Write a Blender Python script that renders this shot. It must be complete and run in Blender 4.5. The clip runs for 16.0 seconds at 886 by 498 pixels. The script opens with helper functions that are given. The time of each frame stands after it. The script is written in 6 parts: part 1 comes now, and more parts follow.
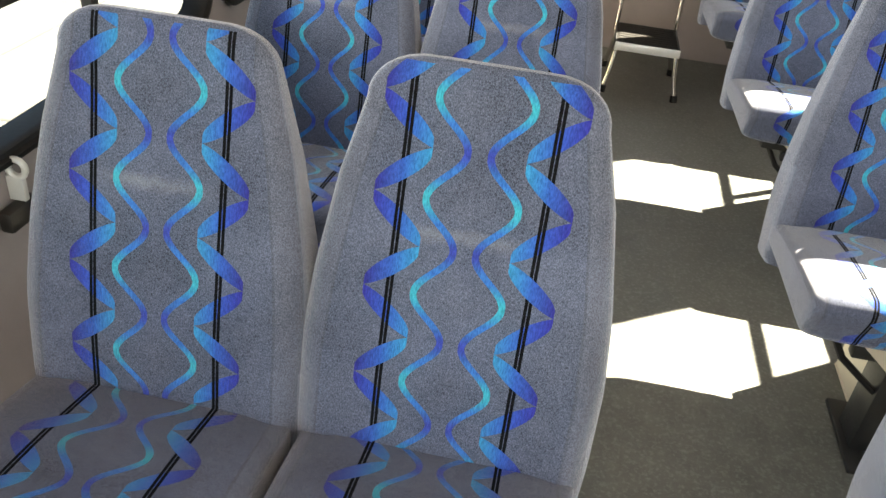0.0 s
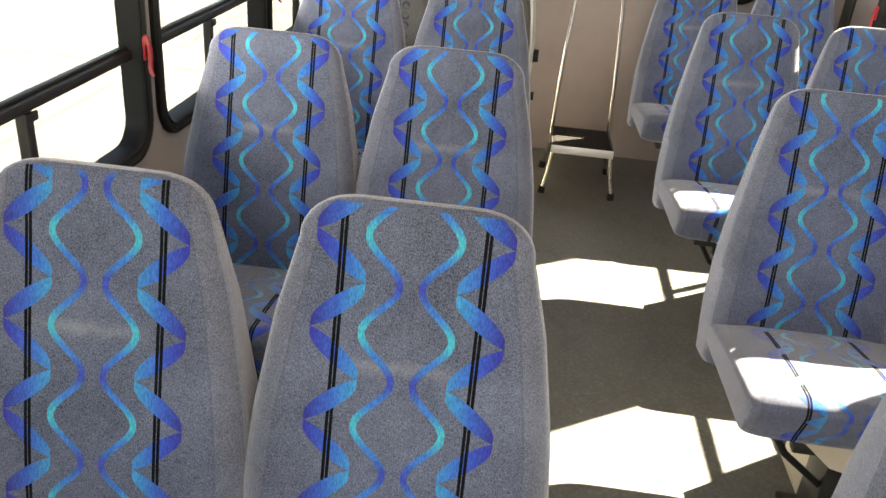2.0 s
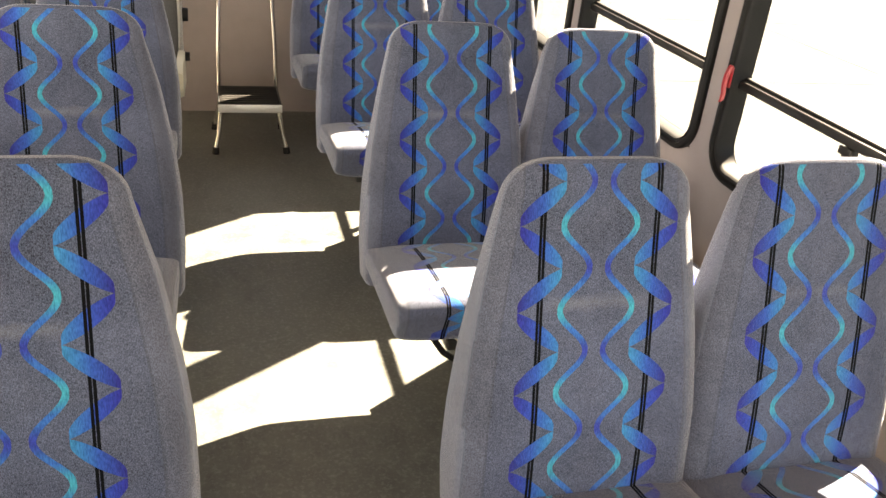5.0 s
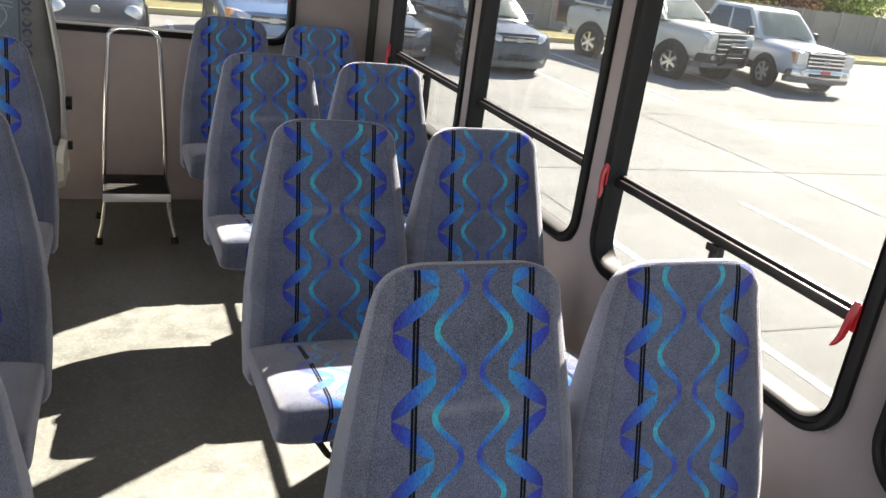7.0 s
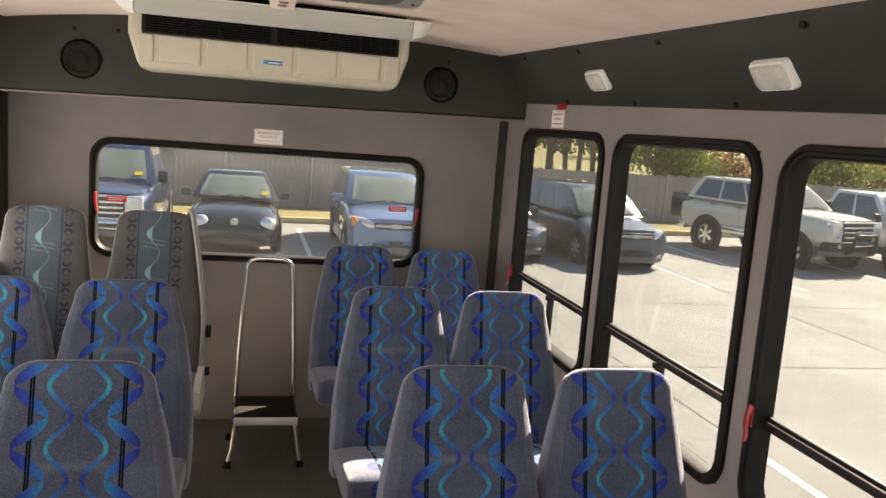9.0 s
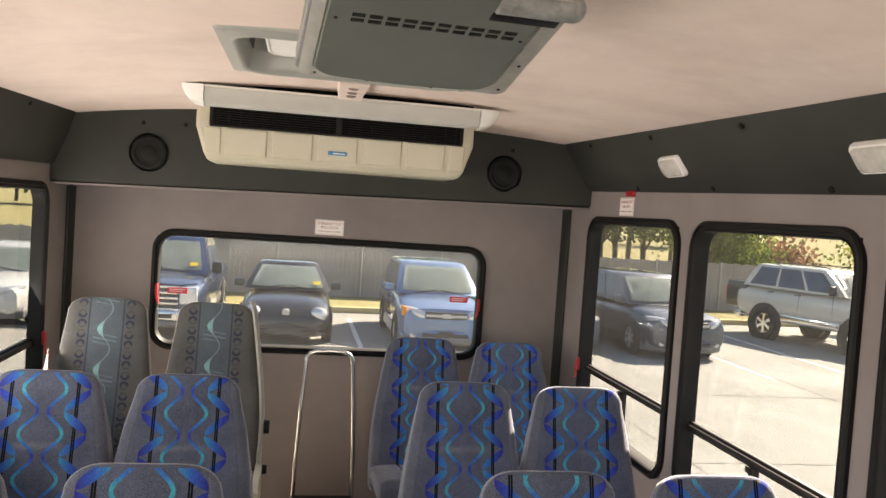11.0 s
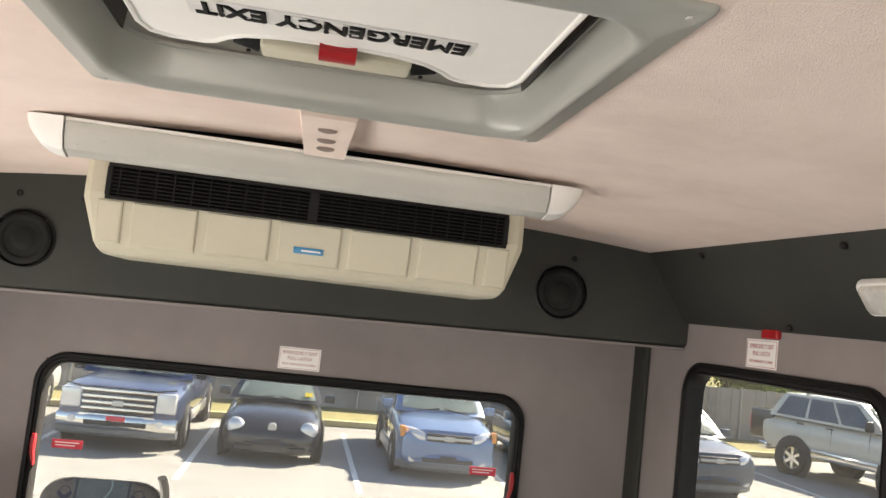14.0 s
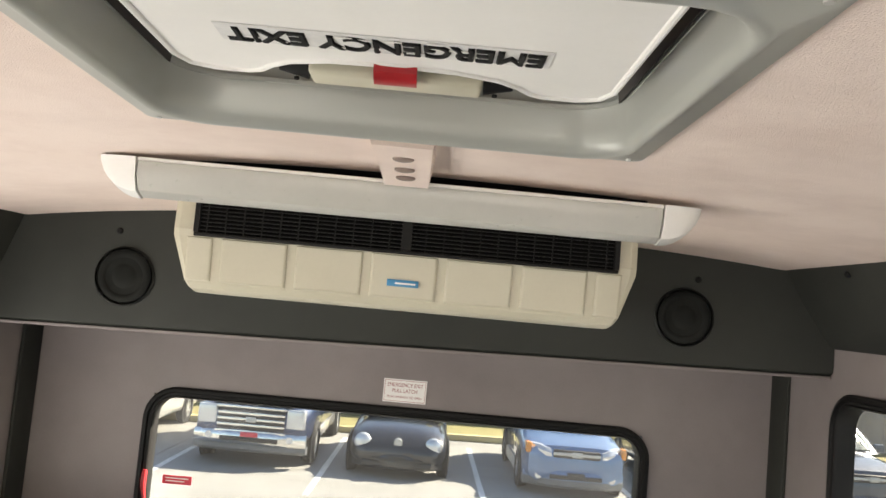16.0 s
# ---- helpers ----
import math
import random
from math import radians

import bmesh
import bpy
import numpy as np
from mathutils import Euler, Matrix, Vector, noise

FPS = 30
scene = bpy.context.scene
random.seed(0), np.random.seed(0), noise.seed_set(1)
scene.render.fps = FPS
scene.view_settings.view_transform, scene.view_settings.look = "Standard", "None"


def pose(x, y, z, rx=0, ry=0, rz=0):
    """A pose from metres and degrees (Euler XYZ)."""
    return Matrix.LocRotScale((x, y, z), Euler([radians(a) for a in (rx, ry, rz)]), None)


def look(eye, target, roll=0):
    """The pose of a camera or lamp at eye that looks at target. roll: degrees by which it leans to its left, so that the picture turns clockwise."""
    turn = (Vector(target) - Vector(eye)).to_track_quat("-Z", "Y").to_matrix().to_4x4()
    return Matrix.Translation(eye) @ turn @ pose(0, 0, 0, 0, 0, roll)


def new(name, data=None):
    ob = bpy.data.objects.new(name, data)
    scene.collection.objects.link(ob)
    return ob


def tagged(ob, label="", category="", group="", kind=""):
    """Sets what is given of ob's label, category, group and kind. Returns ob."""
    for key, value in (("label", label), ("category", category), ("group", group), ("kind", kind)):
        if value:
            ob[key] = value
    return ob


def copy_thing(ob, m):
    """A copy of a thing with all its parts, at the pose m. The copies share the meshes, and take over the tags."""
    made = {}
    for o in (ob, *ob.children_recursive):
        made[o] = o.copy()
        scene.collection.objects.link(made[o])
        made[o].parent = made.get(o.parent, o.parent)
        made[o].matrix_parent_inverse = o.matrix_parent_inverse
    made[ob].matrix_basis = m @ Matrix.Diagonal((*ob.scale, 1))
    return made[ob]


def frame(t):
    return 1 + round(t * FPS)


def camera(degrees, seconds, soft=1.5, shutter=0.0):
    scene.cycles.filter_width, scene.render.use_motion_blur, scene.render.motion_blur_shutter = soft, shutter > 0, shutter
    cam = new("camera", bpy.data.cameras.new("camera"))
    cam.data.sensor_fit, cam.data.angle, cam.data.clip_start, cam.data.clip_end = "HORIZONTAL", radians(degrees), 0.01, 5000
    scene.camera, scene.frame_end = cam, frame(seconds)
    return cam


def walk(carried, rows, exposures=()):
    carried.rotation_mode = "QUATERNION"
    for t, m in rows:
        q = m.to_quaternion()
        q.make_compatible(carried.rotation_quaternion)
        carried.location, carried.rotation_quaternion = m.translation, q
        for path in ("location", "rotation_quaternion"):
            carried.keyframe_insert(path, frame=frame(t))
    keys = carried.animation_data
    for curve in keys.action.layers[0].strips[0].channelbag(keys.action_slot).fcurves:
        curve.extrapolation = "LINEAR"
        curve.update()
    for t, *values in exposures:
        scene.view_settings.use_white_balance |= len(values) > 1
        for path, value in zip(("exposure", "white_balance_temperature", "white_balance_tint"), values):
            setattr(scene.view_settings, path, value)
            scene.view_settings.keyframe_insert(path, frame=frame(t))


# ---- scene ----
cam = camera(56.64, 16.0, soft=1.5)
# seconds, place in metres, turn in degrees
PATH = [
    (0.0, -0.2841, 0.1290, 1.4078, 56.66, -5.21, 10.81),
    (0.5, -0.2808, 0.1415, 1.4453, 58.00, -4.54, 11.50),
    (1.0, -0.2635, 0.1430, 1.4688, 60.80, -4.40, 9.54),
    (1.5, -0.2628, 0.1367, 1.4688, 62.57, -4.38, 7.93),
    (2.0, -0.2608, 0.1328, 1.4688, 63.44, -4.37, 6.72),
    (2.5, -0.2569, 0.1344, 1.4681, 63.62, -4.49, 5.77),
    (3.0, -0.2521, 0.1299, 1.4705, 63.96, -4.64, 4.54),
    (3.5, -0.2398, 0.1182, 1.4798, 64.66, -4.65, 2.34),
    (4.0, -0.2027, 0.1108, 1.4833, 65.63, -4.48, -1.17),
    (4.5, -0.1650, 0.0846, 1.4773, 65.17, -4.39, -6.66),
    (5.0, -0.1052, 0.0460, 1.4584, 62.78, -5.06, -14.36),
    (5.2, -0.0776, 0.0383, 1.4581, 62.17, -5.26, -17.03),
    (7.3, -0.0547, 0.0578, 1.5131, 70.58, -6.95, -20.75),
    (7.5, -0.0549, 0.0514, 1.5291, 71.54, -6.76, -20.52),
    (8.0, -0.0590, 0.0743, 1.5581, 74.40, -6.10, -19.25),
    (8.5, -0.0728, 0.1068, 1.5798, 77.73, -5.20, -16.22),
    (9.0, -0.0781, 0.1257, 1.6080, 81.57, -4.40, -13.04),
    (9.5, -0.0982, 0.1357, 1.6336, 84.70, -3.86, -10.63),
    (9.7, -0.1147, 0.1326, 1.6432, 85.77, -3.69, -9.63),
    (11.8, -0.1442, 0.5660, 1.5789, 89.48, -4.45, -10.59),
    (12.0, -0.1579, 0.6844, 1.6306, 91.26, -4.30, -11.97),
    (12.5, -0.0639, 0.8692, 1.6814, 93.22, -4.51, -12.01),
    (13.0, 0.0616, 1.0509, 1.7075, 94.76, -5.83, -9.86),
    (13.5, 0.0465, 1.2273, 1.7130, 95.54, -6.37, -8.99),
    (14.0, 0.0093, 1.4658, 1.6749, 94.95, -6.31, -9.53),
    (14.5, 0.0458, 1.5568, 1.7126, 94.89, -5.33, -7.42),
    (15.0, 0.0764, 1.6049, 1.7392, 95.08, -4.63, -1.95),
    (15.5, 0.0693, 1.6228, 1.7428, 94.96, -4.51, -0.23),
    (16.0, 0.0727, 1.6172, 1.7360, 94.82, -5.16, -0.85),
]
EXPOSURES = [(0.0, 4.32, 7400, 6), (2.0, 4.2, 8000, 9), (3.5, 4.12, 8400, 10), (5.2, 3.88, 8500, 13), (7.3, 2.96, 6700, 13), (8.0, 2.75, 7100, 12), (9.0, 2.88, 7700, 15), (9.7, 2.98, 8000, 16), (12.0, 3.15, 7600, 15), (14.3, 3.19, 7300, 13), (16.0, 3.2, 7200, 11)]
walk(cam, [(t, pose(x, y, z, rx, ry, rz)) for t, x, y, z, rx, ry, rz in PATH], EXPOSURES)

# ---- light ----
SUN_DIR = Vector((1.0, 0.68, 1.02)).normalized()
SUN_EL = math.asin(SUN_DIR.z)
SUN_AZ = math.atan2(SUN_DIR.x, SUN_DIR.y)
world = bpy.data.worlds.new("sky")
scene.world = world
world.use_nodes = True
_sky = world.node_tree.nodes.new("ShaderNodeTexSky")
_sky.sky_type = "NISHITA"
_sky.sun_disc = False
_sky.sun_elevation = SUN_EL
_sky.sun_rotation = SUN_AZ
_bg = world.node_tree.nodes["Background"]
_bg.inputs["Strength"].default_value = 0.085
world.node_tree.links.new(_sky.outputs["Color"], _bg.inputs["Color"])
sun = new("sun", bpy.data.lights.new("sun", "SUN"))
sun.data.energy = 5.0
sun.data.angle = radians(0.5)
sun.data.color = (1.0, 0.94, 0.84)
sun.matrix_world = look((0, 0, 0), -SUN_DIR)
sun.location = (8, 5, 14)



def opening_fill(name, eye, target, w, h, watts):
    """Adds a fill lamp near a window opening, in place of outside light."""
    lamp_ = new(name, bpy.data.lights.new(name, "AREA"))
    lamp_.data.shape, lamp_.data.size, lamp_.data.size_y, lamp_.data.energy = "RECTANGLE", w, h, watts
    lamp_.data.color = (0.98, 0.99, 1.0)
    lamp_.matrix_world = look(eye, target)


# added fill lamps, aimed upwards; the front openings are out of view
opening_fill("windscreen_fill", (0.0, -2.56, 1.22), (0.0, 0.2, 4.8), 2.0, 0.95, 5.0)
opening_fill("window_light_right", (1.02, -0.52, 1.22), (0.62, 1.0, 1.80), 0.5, 0.75, 0.5)
opening_fill("window_light_left", (-1.15, -0.42, 1.17), (0.0, 0.0, 2.4), 0.78, 0.8, 0.4)
for y_mid in (1.53, 2.47, 3.39):
    opening_fill("window_light_left", (-1.24, y_mid, 1.27), (1.0, y_mid, 2.6), 0.86, 0.78, 1.4)


# ---- material helpers ----
class Nodes:
    """A small writer of shader nodes."""

    def __init__(self, name):
        self.mat = bpy.data.materials.new(name)
        self.mat.use_nodes = True
        self.t = self.mat.node_tree
        self.bsdf = self.t.nodes["Principled BSDF"]
        self.out = self.t.nodes["Material Output"]

    def put(self, sock, v):
        if isinstance(v, bpy.types.NodeSocket):
            self.t.links.new(v, sock)
        elif v is not None:
            sock.default_value = v

    def node(self, kind, **props):
        n = self.t.nodes.new(kind)
        for k, v in props.items():
            setattr(n, k, v)
        return n

    def m(self, op, a, b=None, c=None, clamp=False):
        n = self.node("ShaderNodeMath", operation=op, use_clamp=clamp)
        for s, v in zip(n.inputs, (a, b, c)):
            self.put(s, v)
        return n.outputs[0]

    def mix(self, f, a, b, blend="MIX"):
        n = self.node("ShaderNodeMix", data_type="RGBA", blend_type=blend)
        self.put(n.inputs[0], f)
        self.put(n.inputs[6], a)
        self.put(n.inputs[7], b)
        return n.outputs[2]

    def coord(self, which="Object"):
        return self.node("ShaderNodeTexCoord").outputs[which]

    def place(self):
        return self.node("ShaderNodeNewGeometry").outputs["Position"]

    def noise(self, scale, detail=3.0, rough=0.5, vec=None, stretch=None):
        n = self.node("ShaderNodeTexNoise")
        n.inputs["Scale"].default_value = scale
        n.inputs["Detail"].default_value = detail
        n.inputs["Roughness"].default_value = rough
        v = vec if vec is not None else self.coord()
        if stretch:
            mp = self.node("ShaderNodeMapping")
            mp.inputs["Scale"].default_value = stretch
            self.t.links.new(v, mp.inputs["Vector"])
            v = mp.outputs[0]
        self.t.links.new(v, n.inputs["Vector"])
        return n.outputs["Fac"]

    def ramp(self, f, lo, hi):
        n = self.node("ShaderNodeMapRange")
        self.put(n.inputs[0], f)
        n.inputs[1].default_value, n.inputs[2].default_value = lo, hi
        return n.outputs[0]

    def bump(self, h, strength=0.3, dist=0.002):
        n = self.node("ShaderNodeBump")
        n.inputs["Strength"].default_value = strength
        n.inputs["Distance"].default_value = dist
        self.put(n.inputs["Height"], h)
        self.t.links.new(n.outputs[0], self.bsdf.inputs["Normal"])

    def set(self, **kw):
        for k, v in kw.items():
            self.put(self.bsdf.inputs[k.replace("_", " ")], v)
        return self.mat


def rgb(r, g, b):
    return (r, g, b, 1.0)


def surface(name, a, b, scale=8.0, fine=120.0, rough=0.6, metallic=0.0, bump=0.2, dist=0.001, spec=0.5, coat=0.0, world_space=False):
    """Two tones mixed by a broad and a fine noise, with relief."""
    n = Nodes(name)
    v = n.place() if world_space else n.coord()
    big = n.ramp(n.noise(scale, 4, 0.6, v), 0.3, 0.7)
    small = n.noise(fine, 2, 0.5, v)
    f = n.m("ADD", n.m("MULTIPLY", big, 0.65), n.m("MULTIPLY", small, 0.35))
    n.set(Base_Color=n.mix(f, rgb(*a), rgb(*b)), Metallic=metallic, Roughness=n.m("ADD", rough - 0.06, n.m("MULTIPLY", small, 0.12)), Specular_IOR_Level=spec, Coat_Weight=coat)
    if bump:
        n.bump(small, bump, dist)
    return n.mat


def faded_fabric(n, v, f, nap, col):
    """An older seat cloth: a dark middle band with pale teal crescents and dark marks beside it."""
    sep = n.node("ShaderNodeSeparateXYZ")
    n.t.links.new(n.node("ShaderNodeUVMap", uv_map="UVMap").outputs[0], sep.inputs[0])
    u, w = sep.outputs[0], sep.outputs[1]
    a = n.m("ABSOLUTE", u)
    fray = n.noise(30, 3, 0.6, v)
    # worn blue middle band between two thin dark lines
    band = n.m("SUBTRACT", 1.0, n.ramp(n.m("ADD", a, n.m("MULTIPLY", n.m("SUBTRACT", fray, 0.5), 0.03)), 0.055, 0.085))
    col = n.mix(n.m("MULTIPLY", band, 0.55), col, n.mix(f, rgb(0.035, 0.062, 0.088), rgb(0.15, 0.20, 0.24)))
    stripe = n.m("LESS_THAN", n.m("ABSOLUTE", n.m("SUBTRACT", a, 0.066)), 0.0032)
    col = n.mix(n.m("MULTIPLY", stripe, 0.6), col, rgb(0.02, 0.028, 0.05))
    # winding pale thread that swells into teal crescents on one side
    ang = n.m("MULTIPLY", w, 2 * math.pi / 0.165)
    cs = n.m("COSINE", ang)
    swell = n.m("POWER", n.m("MAXIMUM", n.m("MULTIPLY", cs, -1.0), 0.0), 1.6)
    width = n.m("ADD", 0.0022, n.m("MULTIPLY", swell, 0.0085))
    arc = n.m("LESS_THAN", n.m("ABSOLUTE", n.m("SUBTRACT", u, n.m("MULTIPLY", cs, 0.022))), width)
    teal = n.mix(swell, rgb(0.17, 0.24, 0.28), n.mix(nap, rgb(0.13, 0.33, 0.36), rgb(0.36, 0.56, 0.55)))
    col = n.mix(n.m("MULTIPLY", arc, 0.85), col, teal)
    fan = n.m("GREATER_THAN", n.m("SINE", n.m("ADD", n.m("MULTIPLY", w, 2 * math.pi / 0.018), n.m("MULTIPLY", u, 60.0))), 0.7)
    fan = n.m("MULTIPLY", fan, n.m("MULTIPLY", n.m("LESS_THAN", a, 0.045), n.ramp(n.m("SINE", ang), 0.55, 0.95)))
    col = n.mix(n.m("MULTIPLY", fan, 0.45), col, rgb(0.22, 0.31, 0.36))
    # dark curls in a row outside each line
    half = n.m("SUBTRACT", n.m("PINGPONG", w, 0.041), 0.0205)
    da = n.m("SUBTRACT", a, 0.092)
    rad = n.m("SQRT", n.m("ADD", n.m("MULTIPLY", da, da), n.m("MULTIPLY", half, half)))
    curl = n.m("LESS_THAN", n.m("ABSOLUTE", n.m("SUBTRACT", rad, 0.0135)), n.m("ADD", 0.0012, n.m("MULTIPLY", n.m("GREATER_THAN", half, 0.0), 0.0038)))
    col = n.mix(n.m("MULTIPLY", curl, 0.75), col, rgb(0.025, 0.03, 0.062))
    n.set(Base_Color=col, Roughness=0.95, Specular_IOR_Level=0.1, Sheen_Weight=0.4, Sheen_Roughness=0.35)
    n.bump(nap, 0.45, 0.0028)
    return n.mat


def fabric(name, patterned, pale=False):
    """Speckled velour; the patterned one carries a woven ribbon motif along its UV map (metres)."""
    n = Nodes(name)
    v = n.coord()
    broad = n.ramp(n.noise(7, 4, 0.6, v), 0.3, 0.7)
    nap = n.ramp(n.noise(780, 2.0, 0.6, v, (1.0, 1.0, 0.5)), 0.34, 0.69)
    clump = n.noise(60, 3, 0.6, v)
    f = n.m("ADD", n.m("MULTIPLY", broad, 0.22), n.m("ADD", n.m("MULTIPLY", nap, 0.60), n.m("MULTIPLY", clump, 0.18)))
    # the plain pale tone is raised to imitate sun on the folding seat
    lo, hi = {(False, False): ((0.047, 0.052, 0.070), (0.255, 0.275, 0.348)), (True, False): ((0.004, 0.005, 0.008), (0.166, 0.189, 0.266)), (True, True): ((0.040, 0.040, 0.040), (0.150, 0.147, 0.140)), (False, True): ((0.22, 0.212, 0.19), (0.48, 0.46, 0.415))}[(patterned, pale)]
    col = n.mix(f, rgb(*lo), rgb(*hi))
    rough, sheen = 0.95, 0.5
    if patterned and pale:
        return faded_fabric(n, v, f, nap, col)
    if patterned:
        sep = n.node("ShaderNodeSeparateXYZ")
        n.t.links.new(n.node("ShaderNodeUVMap", uv_map="UVMap").outputs[0], sep.inputs[0])
        u, w = sep.outputs[0], sep.outputs[1]
        sep2 = n.node("ShaderNodeSeparateXYZ")
        n.t.links.new(n.node("ShaderNodeUVMap", uv_map="Edge").outputs[0], sep2.inputs[0])
        eu, ev = n.m("ABSOLUTE", sep2.outputs[0]), sep2.outputs[1]
        # lighter boxing at the sides and a stitched seam
        side_band = n.ramp(eu, 0.80, 0.83)
        col = n.mix(n.m("MULTIPLY", side_band, 0.45), col, n.mix(f, rgb(0.042, 0.045, 0.058), rgb(0.205, 0.216, 0.262)))
        seam = n.m("LESS_THAN", n.m("ABSOLUTE", n.m("SUBTRACT", eu, 0.815)), 0.009)
        stitch = n.m("MULTIPLY", seam, n.m("ADD", 0.35, n.m("MULTIPLY", n.m("GREATER_THAN", n.m("SINE", n.m("MULTIPLY", w, 900.0)), 0.0), 0.4)))
        col = n.mix(n.m("MULTIPLY", stitch, 0.55), col, rgb(0.05, 0.05, 0.052))
        # a faint pale crease across the middle
        off = n.m("ABSOLUTE", n.m("ADD", n.m("SUBTRACT", ev, 0.665), n.m("MULTIPLY", n.m("SUBTRACT", clump, 0.5), 0.03)))
        crease = n.m("SUBTRACT", 1.0, n.ramp(off, 0.0, 0.022))
        crease = n.m("MULTIPLY", n.m("MULTIPLY", crease, n.m("SUBTRACT", 1.0, n.ramp(eu, 0.25, 0.5))), n.m("MULTIPLY", broad, 0.22))
        col = n.mix(crease, col, rgb(0.42, 0.41, 0.40))
        a = n.m("ABSOLUTE", u)
        p = 0.132
        hp = p / 2
        ang = n.m("MULTIPLY", w, 2 * math.pi / p)
        cs = n.m("COSINE", ang)
        aw = n.m("ADD", 0.0375, n.m("MULTIPLY", cs, 0.0225))
        half = n.m("ADD", 0.0044, n.m("MULTIPLY", n.m("ABSOLUTE", n.m("SINE", ang)), 0.0024))
        wave = n.m("LESS_THAN", n.m("ABSOLUTE", n.m("SUBTRACT", a, aw)), half)
        t01 = n.m("ADD", 0.5, n.m("MULTIPLY", cs, 0.5))
        wave_col = n.mix(t01, rgb(0.034, 0.055, 0.34), rgb(0.035, 0.37, 0.46))
        wave_col = n.mix(n.m("SUBTRACT", 1.0, n.m("ABSOLUTE", cs)), wave_col, rgb(0.03, 0.155, 0.50))
        # twisted ribbon: s runs from its outer turn (0) to its inner turn (1)
        s_raw = n.m("DIVIDE", n.m("SUBTRACT", 0.129, a), 0.069)
        s = n.m("MINIMUM", n.m("MAXIMUM", s_raw, 0.0), 1.0)

        def turn_edge(x):
            soft = n.m("MULTIPLY", n.m("POWER", x, 1.5), 0.45)
            return n.m("MULTIPLY", n.m("ADD", soft, n.m("MULTIPLY", n.m("SUBTRACT", 1.0, n.m("SQRT", n.m("SUBTRACT", 1.0, x))), 0.55)), hp * 0.84)

        low = turn_edge(s)
        high = n.m("SUBTRACT", hp, turn_edge(n.m("SUBTRACT", 1.0, s)))
        vm = n.m("PINGPONG", w, hp)
        inside = n.m("MULTIPLY", n.m("GREATER_THAN", s_raw, 0.0), n.m("LESS_THAN", s_raw, 1.0))
        helix = n.m("MULTIPLY", n.m("MULTIPLY", n.m("GREATER_THAN", vm, low), n.m("LESS_THAN", vm, high)), inside)
        under = n.m("GREATER_THAN", n.m("MODULO", n.m("ADD", w, 10 * p), p), hp)
        hcol = n.mix(n.ramp(s, 0.0, 0.55), rgb(0.026, 0.024, 0.215), rgb(0.028, 0.105, 0.42))
        hcol = n.mix(n.ramp(s, 0.5, 1.0), hcol, rgb(0.03, 0.26, 0.48))
        hcol = n.mix(n.m("MULTIPLY", under, 0.25), hcol, rgb(0.03, 0.04, 0.42))
        line = n.m("LESS_THAN", n.m("ABSOLUTE", n.m("SUBTRACT", n.m("ABSOLUTE", n.m("SUBTRACT", a, 0.0935)), 0.0028)), 0.0023)
        amount = 0.5 if pale else 0.97
        thread = n.noise(560, 1, 0.5, v, (1.0, 1.0, 0.03))
        grain = n.m("ADD", 0.62, n.m("MULTIPLY", n.ramp(thread, 0.3, 0.7), 0.46))
        panel = n.m("MULTIPLY", n.m("LESS_THAN", ev, 0.988), n.m("LESS_THAN", eu, 0.97))
        amount = n.m("MULTIPLY", panel, amount)
        # the black double line runs over the under-turn of the ribbon and below its over-turn
        line_over = n.m("MULTIPLY", line, n.m("SUBTRACT", 1.0, n.m("MULTIPLY", helix, n.m("SUBTRACT", 1.0, under))))
        col = n.mix(n.m("MULTIPLY", wave, amount), col, n.mix(1.0, wave_col, grain, "MULTIPLY"))
        col = n.mix(n.m("MULTIPLY", helix, amount), col, n.mix(1.0, hcol, grain, "MULTIPLY"))
        col = n.mix(n.m("MULTIPLY", line_over, n.m("MULTIPLY", panel, 0.7 if pale else 1.0)), col, rgb(0.004, 0.004, 0.005))
        sheen = n.m("SUBTRACT", 0.5, n.m("MULTIPLY", n.m("MULTIPLY", line_over, panel), 0.5))
    n.set(Base_Color=col, Roughness=rough, Specular_IOR_Level=0.12, Sheen_Weight=sheen, Sheen_Roughness=0.35)
    n.bump(n.m("ADD", n.m("MULTIPLY", nap, 1.0), n.m("MULTIPLY", clump, 0.7)), 0.42, 0.0030)
    return n.mat


